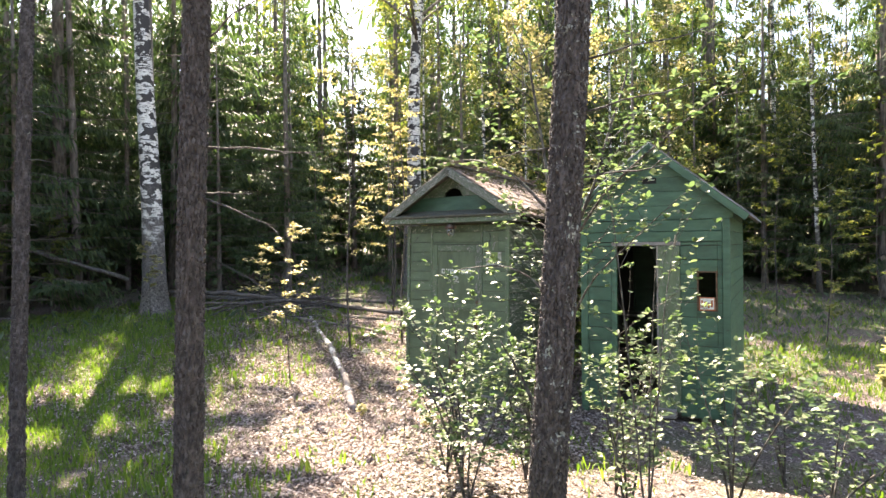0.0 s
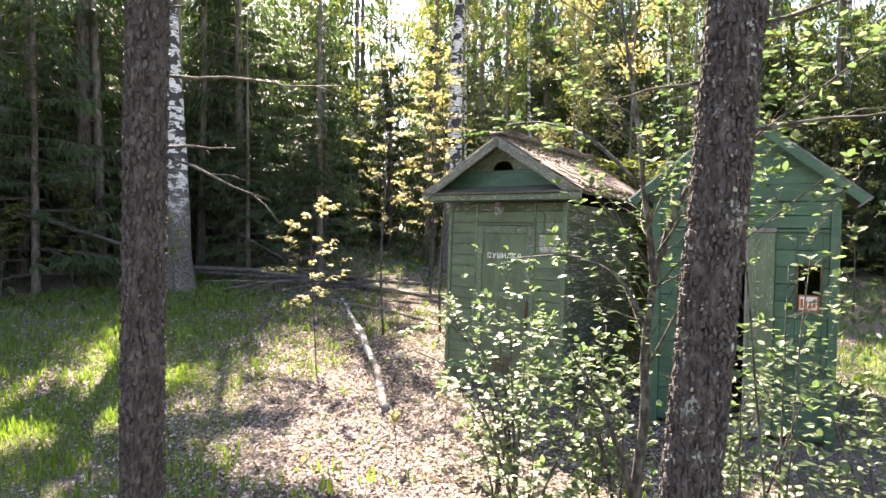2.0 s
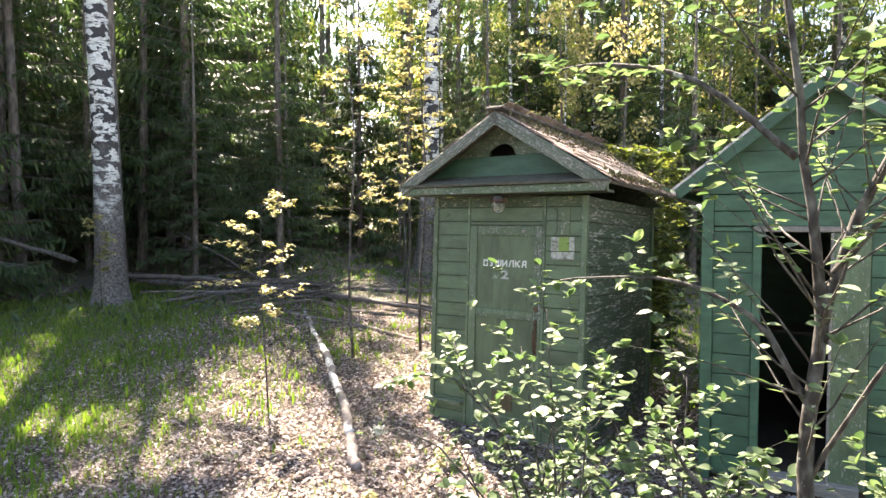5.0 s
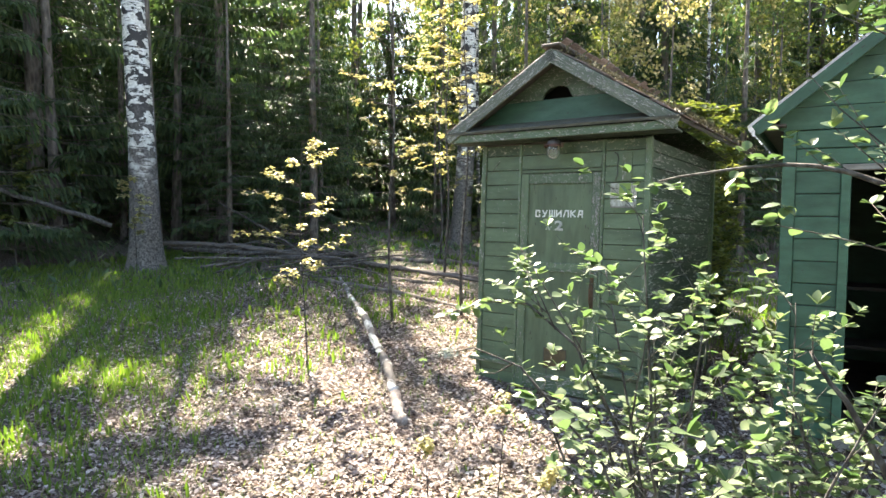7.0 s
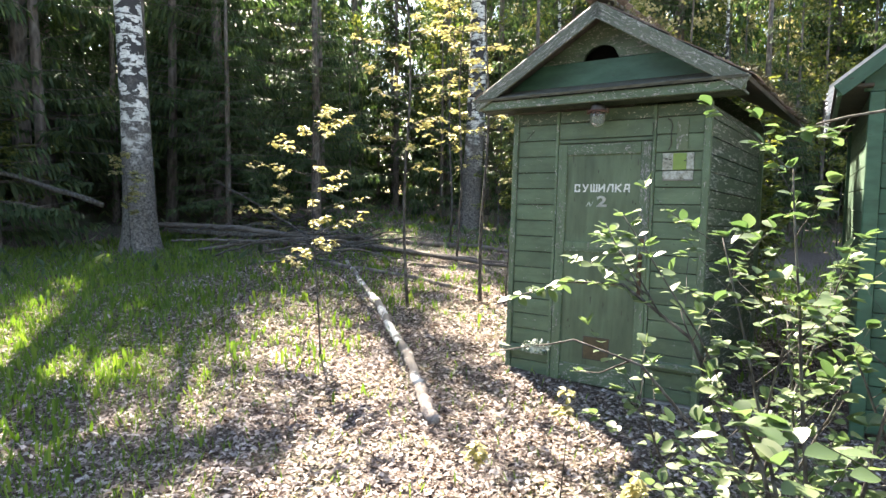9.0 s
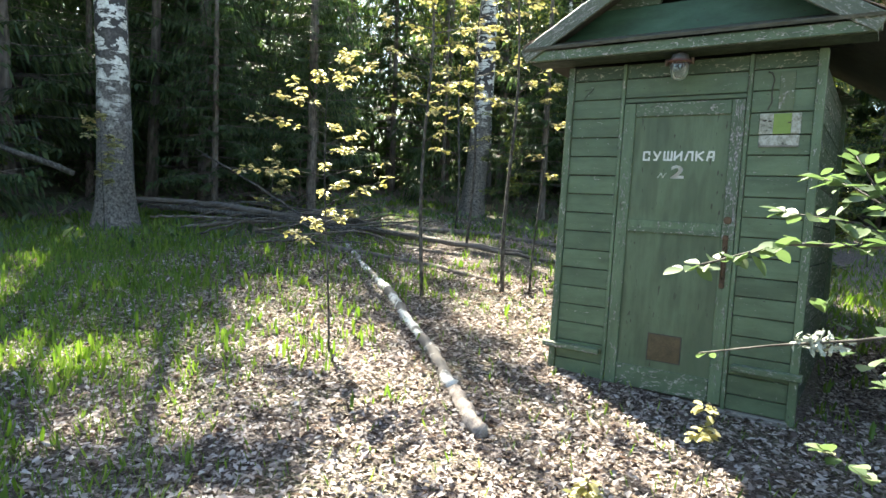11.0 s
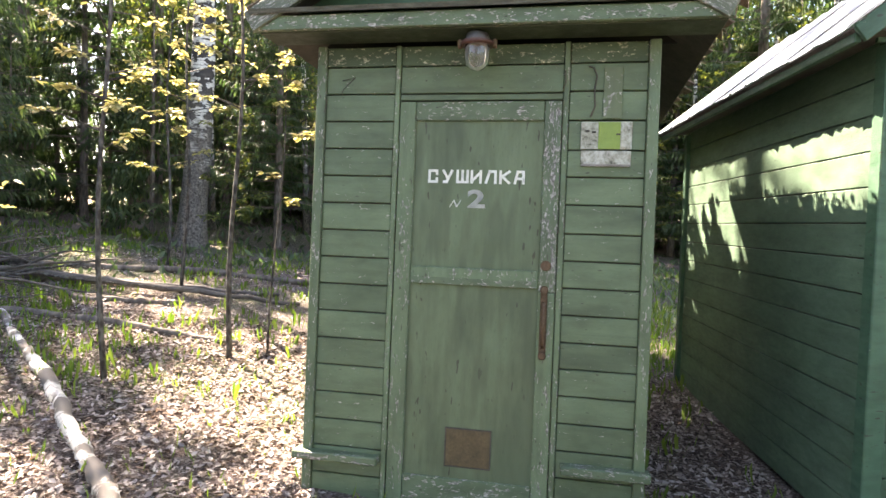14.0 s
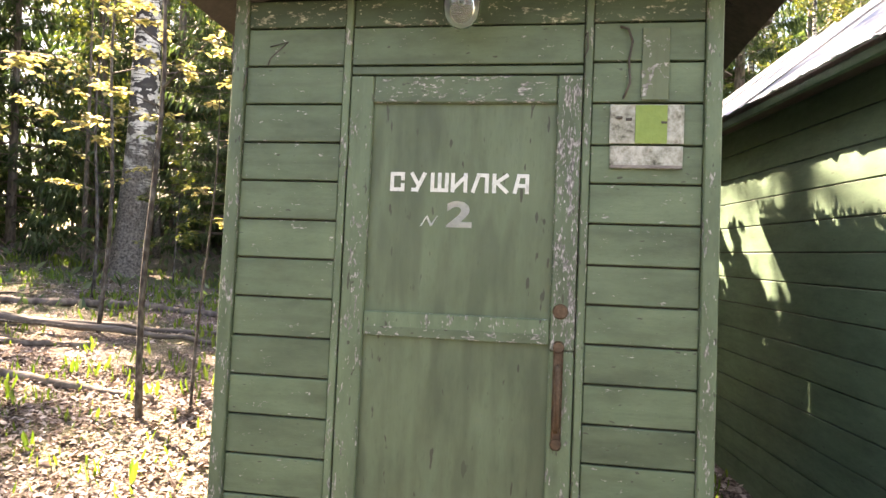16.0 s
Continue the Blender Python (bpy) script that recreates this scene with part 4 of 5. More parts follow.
# ---- forest trees ----
def spruce_source(seed, height, reach, dense=True, coarse=2.3):
    """A spruce: whorls of sagging boughs, each hung with flat sprays; the far kind has fewer, broader sprays."""
    rg = random.Random(seed)
    trunk, crown = Wood(), Leaves()
    trunk.tube([(0, 0, -0.1), (0, 0, 0.25), (0.02, 0.01, height * 0.5), (0, 0, height)], [0.19 * height / 14, 0.14 * height / 14, 0.09 * height / 14, 0.012], 9)
    big = 1.0 if dense else coarse
    z = 1.2 if dense and height > 10 else 0.45
    for k in range(14 if dense else 0):
        a, zz, ln = rg.uniform(0, 6.283), rg.uniform(0.4, 2.6), rg.uniform(0.3, 0.9)
        tip = Vector((math.cos(a) * ln, math.sin(a) * ln, zz - ln * rg.uniform(0.0, 0.4)))
        trunk.tube([(0, 0, zz), tip * 0.5 + Vector((0, 0, zz * 0.5 + 0.04)), tip], [0.011, 0.007, 0.002], 3)
    while z < height - 0.3:
        t = z / height
        low = z < 6.5
        ln0 = reach * (1 - t) ** 0.75 + 0.12
        for k in range((7 if low else 5) if dense else 4):
            a = rg.uniform(0, 6.283)
            ln = ln0 * rg.uniform(0.6, 1.12)
            out = Vector((math.cos(a), math.sin(a), 0))
            side = Vector((-out.y, out.x, 0))
            droop = rg.uniform(0.15, 0.45)
            at = lambda u: Vector((0, 0, z)) + out * ln * u + Vector((0, 0, ln * (0.08 * u - droop * u * u + 0.18 * u ** 4)))
            if dense:
                if low:
                    trunk.tube([at(0), at(0.5), at(1.0)], [0.015, 0.009, 0.002], 3)
            bare = 0.45 if z < 2.2 else 0.15
            steps = max(2, int(ln / ((0.075 if dense and low else 0.125) * big)))
            for i in range(steps):
                u = bare + (1 - bare) * (i + rg.random()) / steps
                c = at(min(u, 1))
                for sgn in (-1, 1):
                    d = side * sgn * rg.uniform(0.5, 1.0) + out * rg.uniform(0.3, 0.9) + Vector((0, 0, -rg.uniform(0.15, 0.9)))
                    crown.leaf(c, d, (0, 0, 1), rg.uniform(0.16, 0.40) * (1.15 - 0.4 * u) * big, rg.uniform(0.032, 0.058) * big, -0.1, False)
                if rg.random() < 0.6:
                    crown.leaf(c, out * 0.3 + Vector((0, 0, -1)), side, rg.uniform(0.14, 0.4) * big, 0.046 * big, 0.1, False)
        z += rg.uniform(0.2, 0.32) * (1.0 if low else 1.5) * (1.0 if dense else 0.7 * coarse)
    return trunk.mesh("trunk", far_bark), crown.mesh("crown", leaf_spruce)


def leafy_source(seed, height, clear, leaves, size, bark, leaf, r0, spread=1.6):
    """A forest birch or aspen: bare stem, thin rising limbs, an airy crown."""
    rg = random.Random(seed)
    trunk, crown = Wood(), Leaves()
    bend = rg.uniform(-0.25, 0.25)
    axis = lambda z: Vector((bend * math.sin(z / height * 2.4), 0.3 * bend * math.cos(z / height * 3), z))
    zs = [height * i / 9 for i in range(10)]
    trunk.tube([axis(0) + Vector((0, 0, -0.1))] + [axis(z) for z in zs[1:]], [r0 * 1.25] + [r0 * (1 - z / height * 0.93) for z in zs[1:]], 10, 0.04, rg)
    limbs = int((height - clear) * 3.2)
    for k in range(limbs):
        z = clear + (height - clear) * (k + rg.random()) / limbs
        a, ln = rg.uniform(0, 6.283), spread * rg.uniform(0.45, 1.0) * (1.1 - 0.7 * (z - clear) / (height - clear))
        d = Vector((math.cos(a), math.sin(a), rg.uniform(0.25, 0.8)))
        p0 = axis(z)
        p1, p2 = p0 + d * ln * 0.55, p0 + d * ln + Vector((0, 0, -0.12 * ln))
        trunk.tube([p0, p1, p2], [max(0.006, r0 * 0.16), 0.006, 0.002], 4)
        for q in range(leaves // limbs):
            c = p0.lerp(p2, rg.uniform(0.25, 1.05)) + rand_dir(rg) * rg.uniform(0.02, 0.32)
            crown.leaf(c, rand_dir(rg) + Vector((0, 0, -0.5)), rand_dir(rg), size * rg.uniform(0.7, 1.3), size * 0.8, 0.15, False)
    return trunk.mesh("trunk", bark), crown.mesh("crown", leaf)


spruces = [spruce_source(31 + i, h, r) for i, (h, r) in enumerate(((15, 2.5), (12, 2.2), (9, 2.0), (16, 2.1)))]
far_spruces = [spruce_source(41 + i, h, r, False) for i, (h, r) in enumerate(((14, 2.6), (11, 2.4)))]
birches = [leafy_source(51, 15, 3.2, 2700, 0.095, birch_bark, leaf_birch, 0.11), leafy_source(52, 12, 2.2, 2500, 0.09, birch_bark, leaf_birch, 0.075),
           leafy_source(53, 10, 1.3, 2100, 0.10, far_bark, leaf_birch, 0.06), leafy_source(54, 8, 0.9, 1900, 0.095, far_bark, leaf_yellow, 0.045)]
SPRUCE_LABEL, BIRCH_LABEL = "dark spruce with drooping needle boughs down its trunk", "slender forest tree with young yellow-green leaves"


def plant(kind, meshes, x, y, turn, scale, label, group):
    t = thing(kind, pose(x, y, gz(x, y) - 0.03, 0, 0, turn) @ Matrix.Scale(scale, 4), label, "tree", group)
    place("trunk", meshes[0], t)
    place("crown", meshes[1], t)
    return t


def edge_of_wood(x, y):
    """Above nought inside the wood, in metres from the edge of the clearing."""
    left = (-11.6 - x) * 0.92 + (y - 9.0) * 0.38
    back = (y - 15.2) * 0.93 - (x + 8.0) * 0.12
    if x > -4.5:
        back = y - 20.5 + 0.2 * x
    return max(left, back)


rg = random.Random(77)
planted = [(-12.0, 8.1), (-10.2, 14.5)]
SX, SY = -0.805, 0.593


def headroom(x, y):
    """How tall a tree may stand there with the noon sun still reaching the clearing."""
    perp = SY * x - SX * y
    along = SX * x + SY * y
    if -0.3 < perp <= 1.0:
        return 1.5 + 0.98 * max(0.0, along - 11.3) + (5.0 if math.sin(x * 37.0 + y * 51.0) > 0.3 else 0.0)
    if -4.5 < perp <= -0.3:
        return 2.0 + 1.0 * max(0.0, along - 12.3) + (12.0 if math.sin(x * 37.0 + y * 51.0) > 0.25 else 0.0)
    if 8.6 <= perp < 13.0 and x > -12:
        return 1.5 + 0.98 * max(0.0, along - 7.5)
    if 1.0 < perp < 8.6:
        return 1.3 + 0.98 * max(0.0, along - (10.2 if perp > 2.7 else 8.2))
    return 99.0


tries = near_trees = 0
while tries < 9000 and near_trees < 92:
    tries += 1
    x, y = rg.uniform(-26, 10), rg.uniform(1, 30)
    e = edge_of_wood(x, y)
    if e < 0.3 or e > 7.5 or (x > 3 and y < 14):
        continue
    if any((x - a) ** 2 + (y - b) ** 2 < 1.4 ** 2 for a, b in planted):
        continue
    yaw = math.degrees(math.atan2(-(x + 1), y - 1))
    sky_gap = 37 < yaw < 44
    if sky_gap and rg.random() < 0.85:
        continue
    room = headroom(x, y)
    leafy = rg.random() < (0.03 if yaw > 47 else (0.6 if sky_gap else 0.58))
    k = rg.randrange(4)
    h = ((15, 12, 10, 8) if leafy else (15, 12, 9, 16))[k]
    s = min(rg.uniform(0.85, 1.2), room / h)
    if s < (0.5 if leafy else 0.35):
        continue
    if leafy:
        plant("birch_tree" if k < 2 else "aspen_tree", birches[k], x, y, rg.uniform(0, 360), s, BIRCH_LABEL, "leafy trees of the wood")
    else:
        plant("spruce_tree", spruces[k], x, y, rg.uniform(0, 360), s, SPRUCE_LABEL, "spruces of the wood")
    planted.append((x, y))
    near_trees += 1
tries = far_trees = 0
while tries < 9000 and far_trees < 205:
    tries += 1
    x, y = rg.uniform(-42, 22), rg.uniform(-4, 48)
    e = edge_of_wood(x, y)
    if e < 6.5 or e > 26 or (x > 3 and y < 16):
        continue
    if any((x - a) ** 2 + (y - b) ** 2 < 1.6 ** 2 for a, b in planted):
        continue
    yaw = math.degrees(math.atan2(-(x + 1), y - 1))
    if 37 < yaw < 43:
        continue
    room = headroom(x, y)
    leafy = rg.random() < (0.05 if yaw > 47 else 0.5)
    k = rg.randrange(2)
    h = (10, 8)[k] if leafy else (14, 11)[k]
    s = min(rg.uniform(0.85, 1.25), room / h)
    if s < 0.45:
        continue
    if leafy:
        plant("aspen_tree", birches[k + 2], x, y, rg.uniform(0, 360), s, BIRCH_LABEL, "leafy trees of the wood")
    else:
        plant("spruce_tree", far_spruces[k], x, y, rg.uniform(0, 360), s, SPRUCE_LABEL, "spruces of the wood")
    planted.append((x, y))
    far_trees += 1
remote_spruces = [spruce_source(45 + i, h, r, False, 3.4) for i, (h, r) in enumerate(((19, 3.0), (16, 2.8)))]
remote = tries = 0
wood_v, wood_f = [[], []], [[], []]
while remote < 140 and tries < 9000:
    tries += 1
    x, y = rg.uniform(-45, 24), rg.uniform(-6, 50)
    e = edge_of_wood(x, y)
    yaw = math.degrees(math.atan2(-(x + 1), y - 1))
    if e < 8 or e > 26 or (x > 3 and y < 18) or 37.5 < yaw < 42 or any((x - a) ** 2 + (y - b) ** 2 < 1.5 ** 2 for a, b in planted):
        continue
    s = min(rg.uniform(0.8, 1.15), headroom(x, y) / 17)
    if s < 0.4:
        continue
    m = pose(x, y, gz(x, y) - 0.03, 0, 0, rg.uniform(0, 360)) @ Matrix.Scale(s, 4)
    for k, me in enumerate(remote_spruces[remote % 2]):
        base = len(wood_v[k])
        wood_v[k] += [m @ q.co for q in me.vertices]
        wood_f[k] += [tuple(base + i for i in p.vertices) for p in me.polygons]
    planted.append((x, y))
    remote += 1
deep_wood = thing("deep_wood", pose(0, 0, 0), "dark mass of spruces deep in the wood", "forest", "", "stuff")
for k, (word, material) in enumerate((("trunks", far_bark), ("crowns", leaf_spruce))):
    tagged(place(word, mesh_of(word, wood_v[k], wood_f[k], material), deep_wood), kind="stuff")
young = 0
while young < 84:
    x, y = rg.uniform(-24, 6), rg.uniform(2, 30)
    e = edge_of_wood(x, y)
    if e < 1.5 or e > 15 or (x > 3 and y < 16):
        continue
    plant("spruce_tree", far_spruces[young % 2], x, y, rg.uniform(0, 360), rg.uniform(0.24, 0.42), "young spruce in the shade of the wood", "young spruces of the wood")
    young += 1
for k in range(30):
    a, r = radians(rg.uniform(150, 395)), rg.uniform(9, 22)
    x, y = -2 + r * math.cos(a), 2 + r * math.sin(a)
    if edge_of_wood(x, y) > -3 or y > 6:
        continue
    plant("spruce_tree", far_spruces[k % 2], x, y, rg.uniform(0, 360), rg.uniform(0.8, 1.1), SPRUCE_LABEL, "spruces of the wood")

# small spruces added behind the shed, mostly hidden, to shade the tool shed wall
for x, y, s in ((-4.35, 11.15, 0.28), (-4.25, 11.75, 0.29), (-4.45, 11.5, 0.30), (-4.2, 12.2, 0.30)):
    plant("spruce_tree", spruces[2], x, y, 40 * x, s, "young spruce added behind the small shed to shade the wall", "young spruces of the wood")

# tall aspens added at the edge, bare below; their unseen high crowns shade the near ground
shade_aspen = leafy_source(57, 14.5, 8.0, 8500, 0.15, far_bark, leaf_birch, 0.10, 2.3)
for x, y, turn in ((-13.2, 9.0, 20), (-14.3, 7.6, 140), (-15.0, 6.4, 250), (-14.4, 10.0, 200)):
    plant("aspen_tree", shade_aspen, x, y, turn, 1.0, "tall bare-stemmed aspen added for the shade of its high crown", "leafy trees of the wood")

# the two old birches
def old_birch(x, y, r, lean, seed, label):
    rg = random.Random(seed)
    t = thing("birch_tree", pose(x, y, gz(x, y) - 0.05), label, "tree", "old birches at the edge of the wood")
    n, rows, v, f = 28, 110, [], []
    for j in range(rows + 1):
        z = 11.0 * j / rows
        rad = r * (1 + 0.45 * math.exp(-z / 0.35)) * (1 - 0.055 * z)
        for k in range(n):
            a = 2 * math.pi * k / n
            rr = rad * (1 + 0.05 * noise.noise(Vector((math.cos(a) * 2, math.sin(a) * 2, z * 1.5 + seed))) + 0.08 * math.exp(-z / 0.5) * math.sin(5 * a + seed))
            v.append((lean[0] * z + 0.05 * math.sin(z * 0.8) + rr * math.cos(a), lean[1] * z + rr * math.sin(a), z))
    for j in range(rows):
        for k in range(n):
            a, b = j * n + k, j * n + (k + 1) % n
            f.append((a, b, b + n, a + n))
    place("trunk", mesh_of("trunk", v, f, birch_bark, True), t)
    limb, crown = Wood(), Leaves()
    for k in range(18):
        z = rg.uniform(6.5, 11)
        a, ln = rg.uniform(0, 6.283), rg.uniform(1.2, 2.6)
        p0 = Vector((lean[0] * z, lean[1] * z, z))
        p2 = p0 + Vector((math.cos(a), math.sin(a), 0.7)) * ln
        limb.tube([p0, (p0 + p2) / 2 + Vector((0, 0, 0.15)), p2], [0.05, 0.03, 0.008], 6)
        for q in range(110):
            c = p0.lerp(p2, rg.uniform(0.3, 1.1)) + rand_dir(rg) * rg.uniform(0.05, 0.6)
            crown.leaf(c, rand_dir(rg), rand_dir(rg), 0.075, 0.06, 0.15, False)
    place("limbs", limb.mesh("limbs", far_bark), t)
    place("crown", crown.mesh("crown", leaf_birch), t)


old_birch(-12.0, 8.1, 0.235, (-0.03, -0.01), 4, "old white birch with a dark rough foot")
old_birch(-10.2, 14.5, 0.22, (0.055, 0.0), 9, "old grey-white birch leaning among the spruces")


# ---- saplings, bushes ----
def sapling(x, y, height, r, seed, lean, crown_from, clusters, size, leaf, label, branch=0.8, bark=None):
    rg = random.Random(seed)
    t = thing("sapling", pose(x, y, gz(x, y) - 0.03), label, "sapling", "saplings in the clearing")
    wood, leaves = Wood(), Leaves()
    axis = lambda z: Vector((lean[0] * z + 0.03 * math.sin(z * 2 + seed), lean[1] * z + 0.03 * math.cos(z * 1.7 + seed), z))
    n = 12
    wood.tube([axis(height * i / n) for i in range(n + 1)], [r * (1 - 0.85 * i / n) for i in range(n + 1)], 8, 0.05, rg)
    for k in range(clusters):
        z = crown_from + (height - crown_from) * (k + rg.random()) / clusters
        a, ln = rg.uniform(0, 6.283), branch * rg.uniform(0.35, 1.0) * (1.15 - 0.6 * z / height)
        d = Vector((math.cos(a), math.sin(a), rg.uniform(0.05, 0.55)))
        p0 = axis(z)
        p1, p2 = p0 + d * ln * 0.5, p0 + d * ln + Vector((0, 0, -0.05))
        wood.tube([p0, p1, p2], [r * 0.35, r * 0.22, 0.0015], 5)
        for q in range(rg.randint(5, 9)):
            c = p0.lerp(p2, rg.uniform(0.35, 1.0)) + Vector((0, 0, rg.uniform(-0.02, 0.03)))
            for w in range(rg.randint(3, 5)):
                dd = rand_dir(rg, 0.5)
                leaves.leaf(c + dd * 0.012, dd + Vector((0, 0, -0.15)), (0, 0, 1), size * rg.uniform(0.7, 1.25), size * 0.72, 0.18)
    place("stem", wood.mesh("stem", bark or twig_bark), t)
    place("foliage", leaves.mesh("foliage", leaf), t)


YL = "slim sapling with fresh yellow leaves"
sapling(-6.56, 6.80, 2.3, 0.010, 1, (-0.03, 0.03), 0.8, 22, 0.046, leaf_yellow, YL, 1.05)
sapling(-7.05, 8.65, 5.2, 0.021, 2, (-0.01, 0.01), 1.6, 36, 0.052, leaf_yellow, YL, 1.0)
sapling(-6.57, 9.53, 4.6, 0.023, 3, (0.0, 0.015), 1.9, 16, 0.052, leaf_yellow, YL, 0.85)
sapling(-6.38, 9.85, 2.6, 0.012, 4, (0.02, 0.02), 1.3, 7, 0.055, leaf_yellow, YL, 0.4)
sapling(-8.2, 11.3, 5.5, 0.022, 5, (0.02, 0.0), 1.6, 30, 0.07, leaf_yellow, YL, 1.0)
sapling(-9.3, 12.6, 5.0, 0.022, 6, (-0.01, 0.02), 1.2, 28, 0.07, leaf_yellow, YL, 0.9)
sapling(-11.4, 7.6, 1.6, 0.010, 7, (0.03, 0.0), 0.7, 12, 0.06, leaf_yellow, YL, 0.5)
sapling(-10.3, 9.4, 1.3, 0.010, 8, (0.05, 0.03), 0.4, 10, 0.06, leaf_yellow, YL, 0.5)
for k, (x, y, h) in enumerate(((-13.2, 6.6, 2.2), (-13.8, 7.4, 1.6), (-13.0, 5.4, 1.8), (-9.2, 14.2, 2.4), (-6.8, 16.5, 3.0), (-4.2, 18.0, 3.4), (-1.5, 17.0, 4.2), (0.5, 19.0, 4.5), (-3.4, 16.2, 2.6), (1.6, 15.5, 3.6), (-0.3, 14.6, 3.0), (2.8, 17.2, 4.5), (-2.2, 20.5, 5.0), (-7.6, 17.6, 4.0))):
    sapling(x, y, h, 0.014, 20 + k, (0.02 * (-1) ** k, 0.01), 0.5, 26, 0.075, leaf_birch, "young leafy tree at the edge of the wood", 0.9)
# hidden leafy trees added to keep sun off the tool shed's lower wall
for k, (x, y, h) in enumerate(((-4.15, 11.0, 2.95), (-4.3, 11.45, 2.9), (-4.1, 11.9, 2.9))):
    sapling(x, y, h, 0.03, 60 + k, (0.0, 0.0), 0.5, 90, 0.085, leaf_birch, "young leafy tree added behind the small shed to shade the wall", 0.75)
sapling(-4.05, 10.72, 2.85, 0.03, 70, (0.0, 0.0), 0.4, 110, 0.085, leaf_birch, "young leafy tree added behind the small shed to shade the wall", 0.7)
sapling(-4.0, 12.3, 2.9, 0.03, 71, (0.0, 0.0), 0.9, 46, 0.085, leaf_birch, "young leafy tree added behind the small shed to shade the wall", 0.45)
sapling(1.15, 6.2, 1.5, 0.012, 41, (0.03, 0.0), 0.7, 10, 0.085, leaf_yellow, "small sapling with broad yellow-green leaves", 0.4)
sapling(0.75, 6.9, 1.2, 0.010, 42, (-0.02, 0.0), 0.5, 8, 0.085, leaf_yellow, "small sapling with broad yellow-green leaves", 0.35)


class Shrub:
    """Curved stems with side twigs and leaves set along them."""

    def __init__(self, x, y, seed, label, name="bush"):
        self.rg = random.Random(seed)
        self.o = Vector((x, y, gz(x, y) - 0.02))
        self.t = thing(name, Matrix.Translation(self.o), label, "bush" if name == "bush" else "tree", "bushes before the sheds")
        self.leaves = Leaves()

    def leafy_twig(self, w, p0, d, ln, r, size, many):
        rg = self.rg
        pts, p, d = [], Vector(p0), Vector(d).normalized()
        for i in range(5):
            pts.append(p.copy())
            p = p + d * ln / 4
            d = (d + rand_dir(rg) * 0.16 + Vector((0, 0, 0.04))).normalized()
        w.tube(pts, [r * (1 - 0.19 * i) for i in range(5)], 5)
        for q in range(many):
            u = rg.uniform(0.25, 1.0) * 4
            i = min(3, int(u))
            c = pts[i].lerp(pts[i + 1], u - i)
            dd = (d * 0.6 + rand_dir(rg, 0.6)).normalized()
            self.leaves.leaf(c, Vector((dd.x, dd.y, dd.z * 0.4 - 0.05)), Vector((0, 0, 1)) + rand_dir(rg) * 0.4, size * rg.uniform(0.6, 1.25), size * 0.70, 0.22, 2)
        for w2 in range(4):
            dd = (d + rand_dir(rg, 0.5) * 0.9).normalized()
            self.leaves.leaf(pts[-1], dd, Vector((0, 0, 1)) + rand_dir(rg) * 0.4, size * rg.uniform(0.7, 1.2), size * 0.70, 0.22, 2)

    def stem(self, pts, r, twigs, twig_len, size, many, start=0.3, flat=0.6):
        w, rg = Wood(), self.rg
        pts = [Vector(p) - self.o for p in pts]
        fine = []
        for i in range(len(pts) - 1):
            a, b = pts[max(0, i - 1)], pts[i]
            c, e = pts[i + 1], pts[min(len(pts) - 1, i + 2)]
            for q in range(4):
                t = q / 4
                fine.append(0.5 * (2 * b + (c - a) * t + (2 * a - 5 * b + 4 * c - e) * t * t + (3 * b - a - 3 * c + e) * t ** 3) + rand_dir(rg) * r * 0.3)
        fine.append(pts[-1])
        n = len(fine)
        w.tube(fine, [r * (1 - 0.85 * i / n) for i in range(n)], 8, 0.06, rg)
        for k in range(twigs):
            u = (start + (1 - start) * (k + rg.random()) / twigs) * (n - 1)
            i = min(n - 2, int(u))
            c = fine[i].lerp(fine[i + 1], u - i)
            d = rand_dir(rg, flat) + (fine[i + 1] - fine[i]).normalized() * 0.7 + Vector((0, 0, 0.15))
            self.leafy_twig(w, c, d, twig_len * rg.uniform(0.5, 1.2), max(0.002, r * 0.13), size, many)
        place("stem", w.mesh("stem", twig_bark), self.t)

    def done(self, leaf):
        me = self.leaves.mesh("foliage", leaf)
        me.polygons.foreach_set("use_smooth", [True] * len(me.polygons))
        place("foliage", me, self.t)


b = Shrub(-0.72, 4.55, 62, "tall bare-twigged bush with few new leaves", "bush")
for k in range(3):
    a = b.rg.uniform(-0.6, 3.4)
    o = b.rg.uniform(0.25, 0.75)
    hh = b.rg.uniform(1.7, 2.9)
    b.stem([(-0.72, 4.55, gz(-0.72, 4.55)), (-0.72 + 0.25 * o * math.cos(a), 4.55 + 0.25 * o * math.sin(a), 0.35 * hh), (-0.72 + 0.6 * o * math.cos(a), 4.55 + 0.6 * o * math.sin(a), 0.75 * hh), (-0.72 + o * math.cos(a), 4.55 + o * math.sin(a), hh)], 0.008, 16, 0.5, 0.050, 4, 0.25)
b.done(leaf_bush)
CH = "leafy bird-cherry bush with small pale green leaves"
b = Shrub(-1.56, 4.86, 61, "many-stemmed bird-cherry with crooked grey stems", "bird_cherry")
b.stem([(-1.56, 4.86, 0), (-1.52, 4.92, 0.7), (-1.50, 4.93, 1.4), (-1.475, 4.94, 1.85), (-1.56, 4.9, 2.5), (-1.7, 4.9, 3.5)], 0.038, 34, 0.8, 0.052, 11, 0.35)
b.stem([(-1.475, 4.94, 1.75), (-1.38, 4.97, 2.1), (-1.22, 5.0, 2.5), (-1.0, 5.1, 3.3)], 0.024, 34, 0.8, 0.052, 11, 0.15)
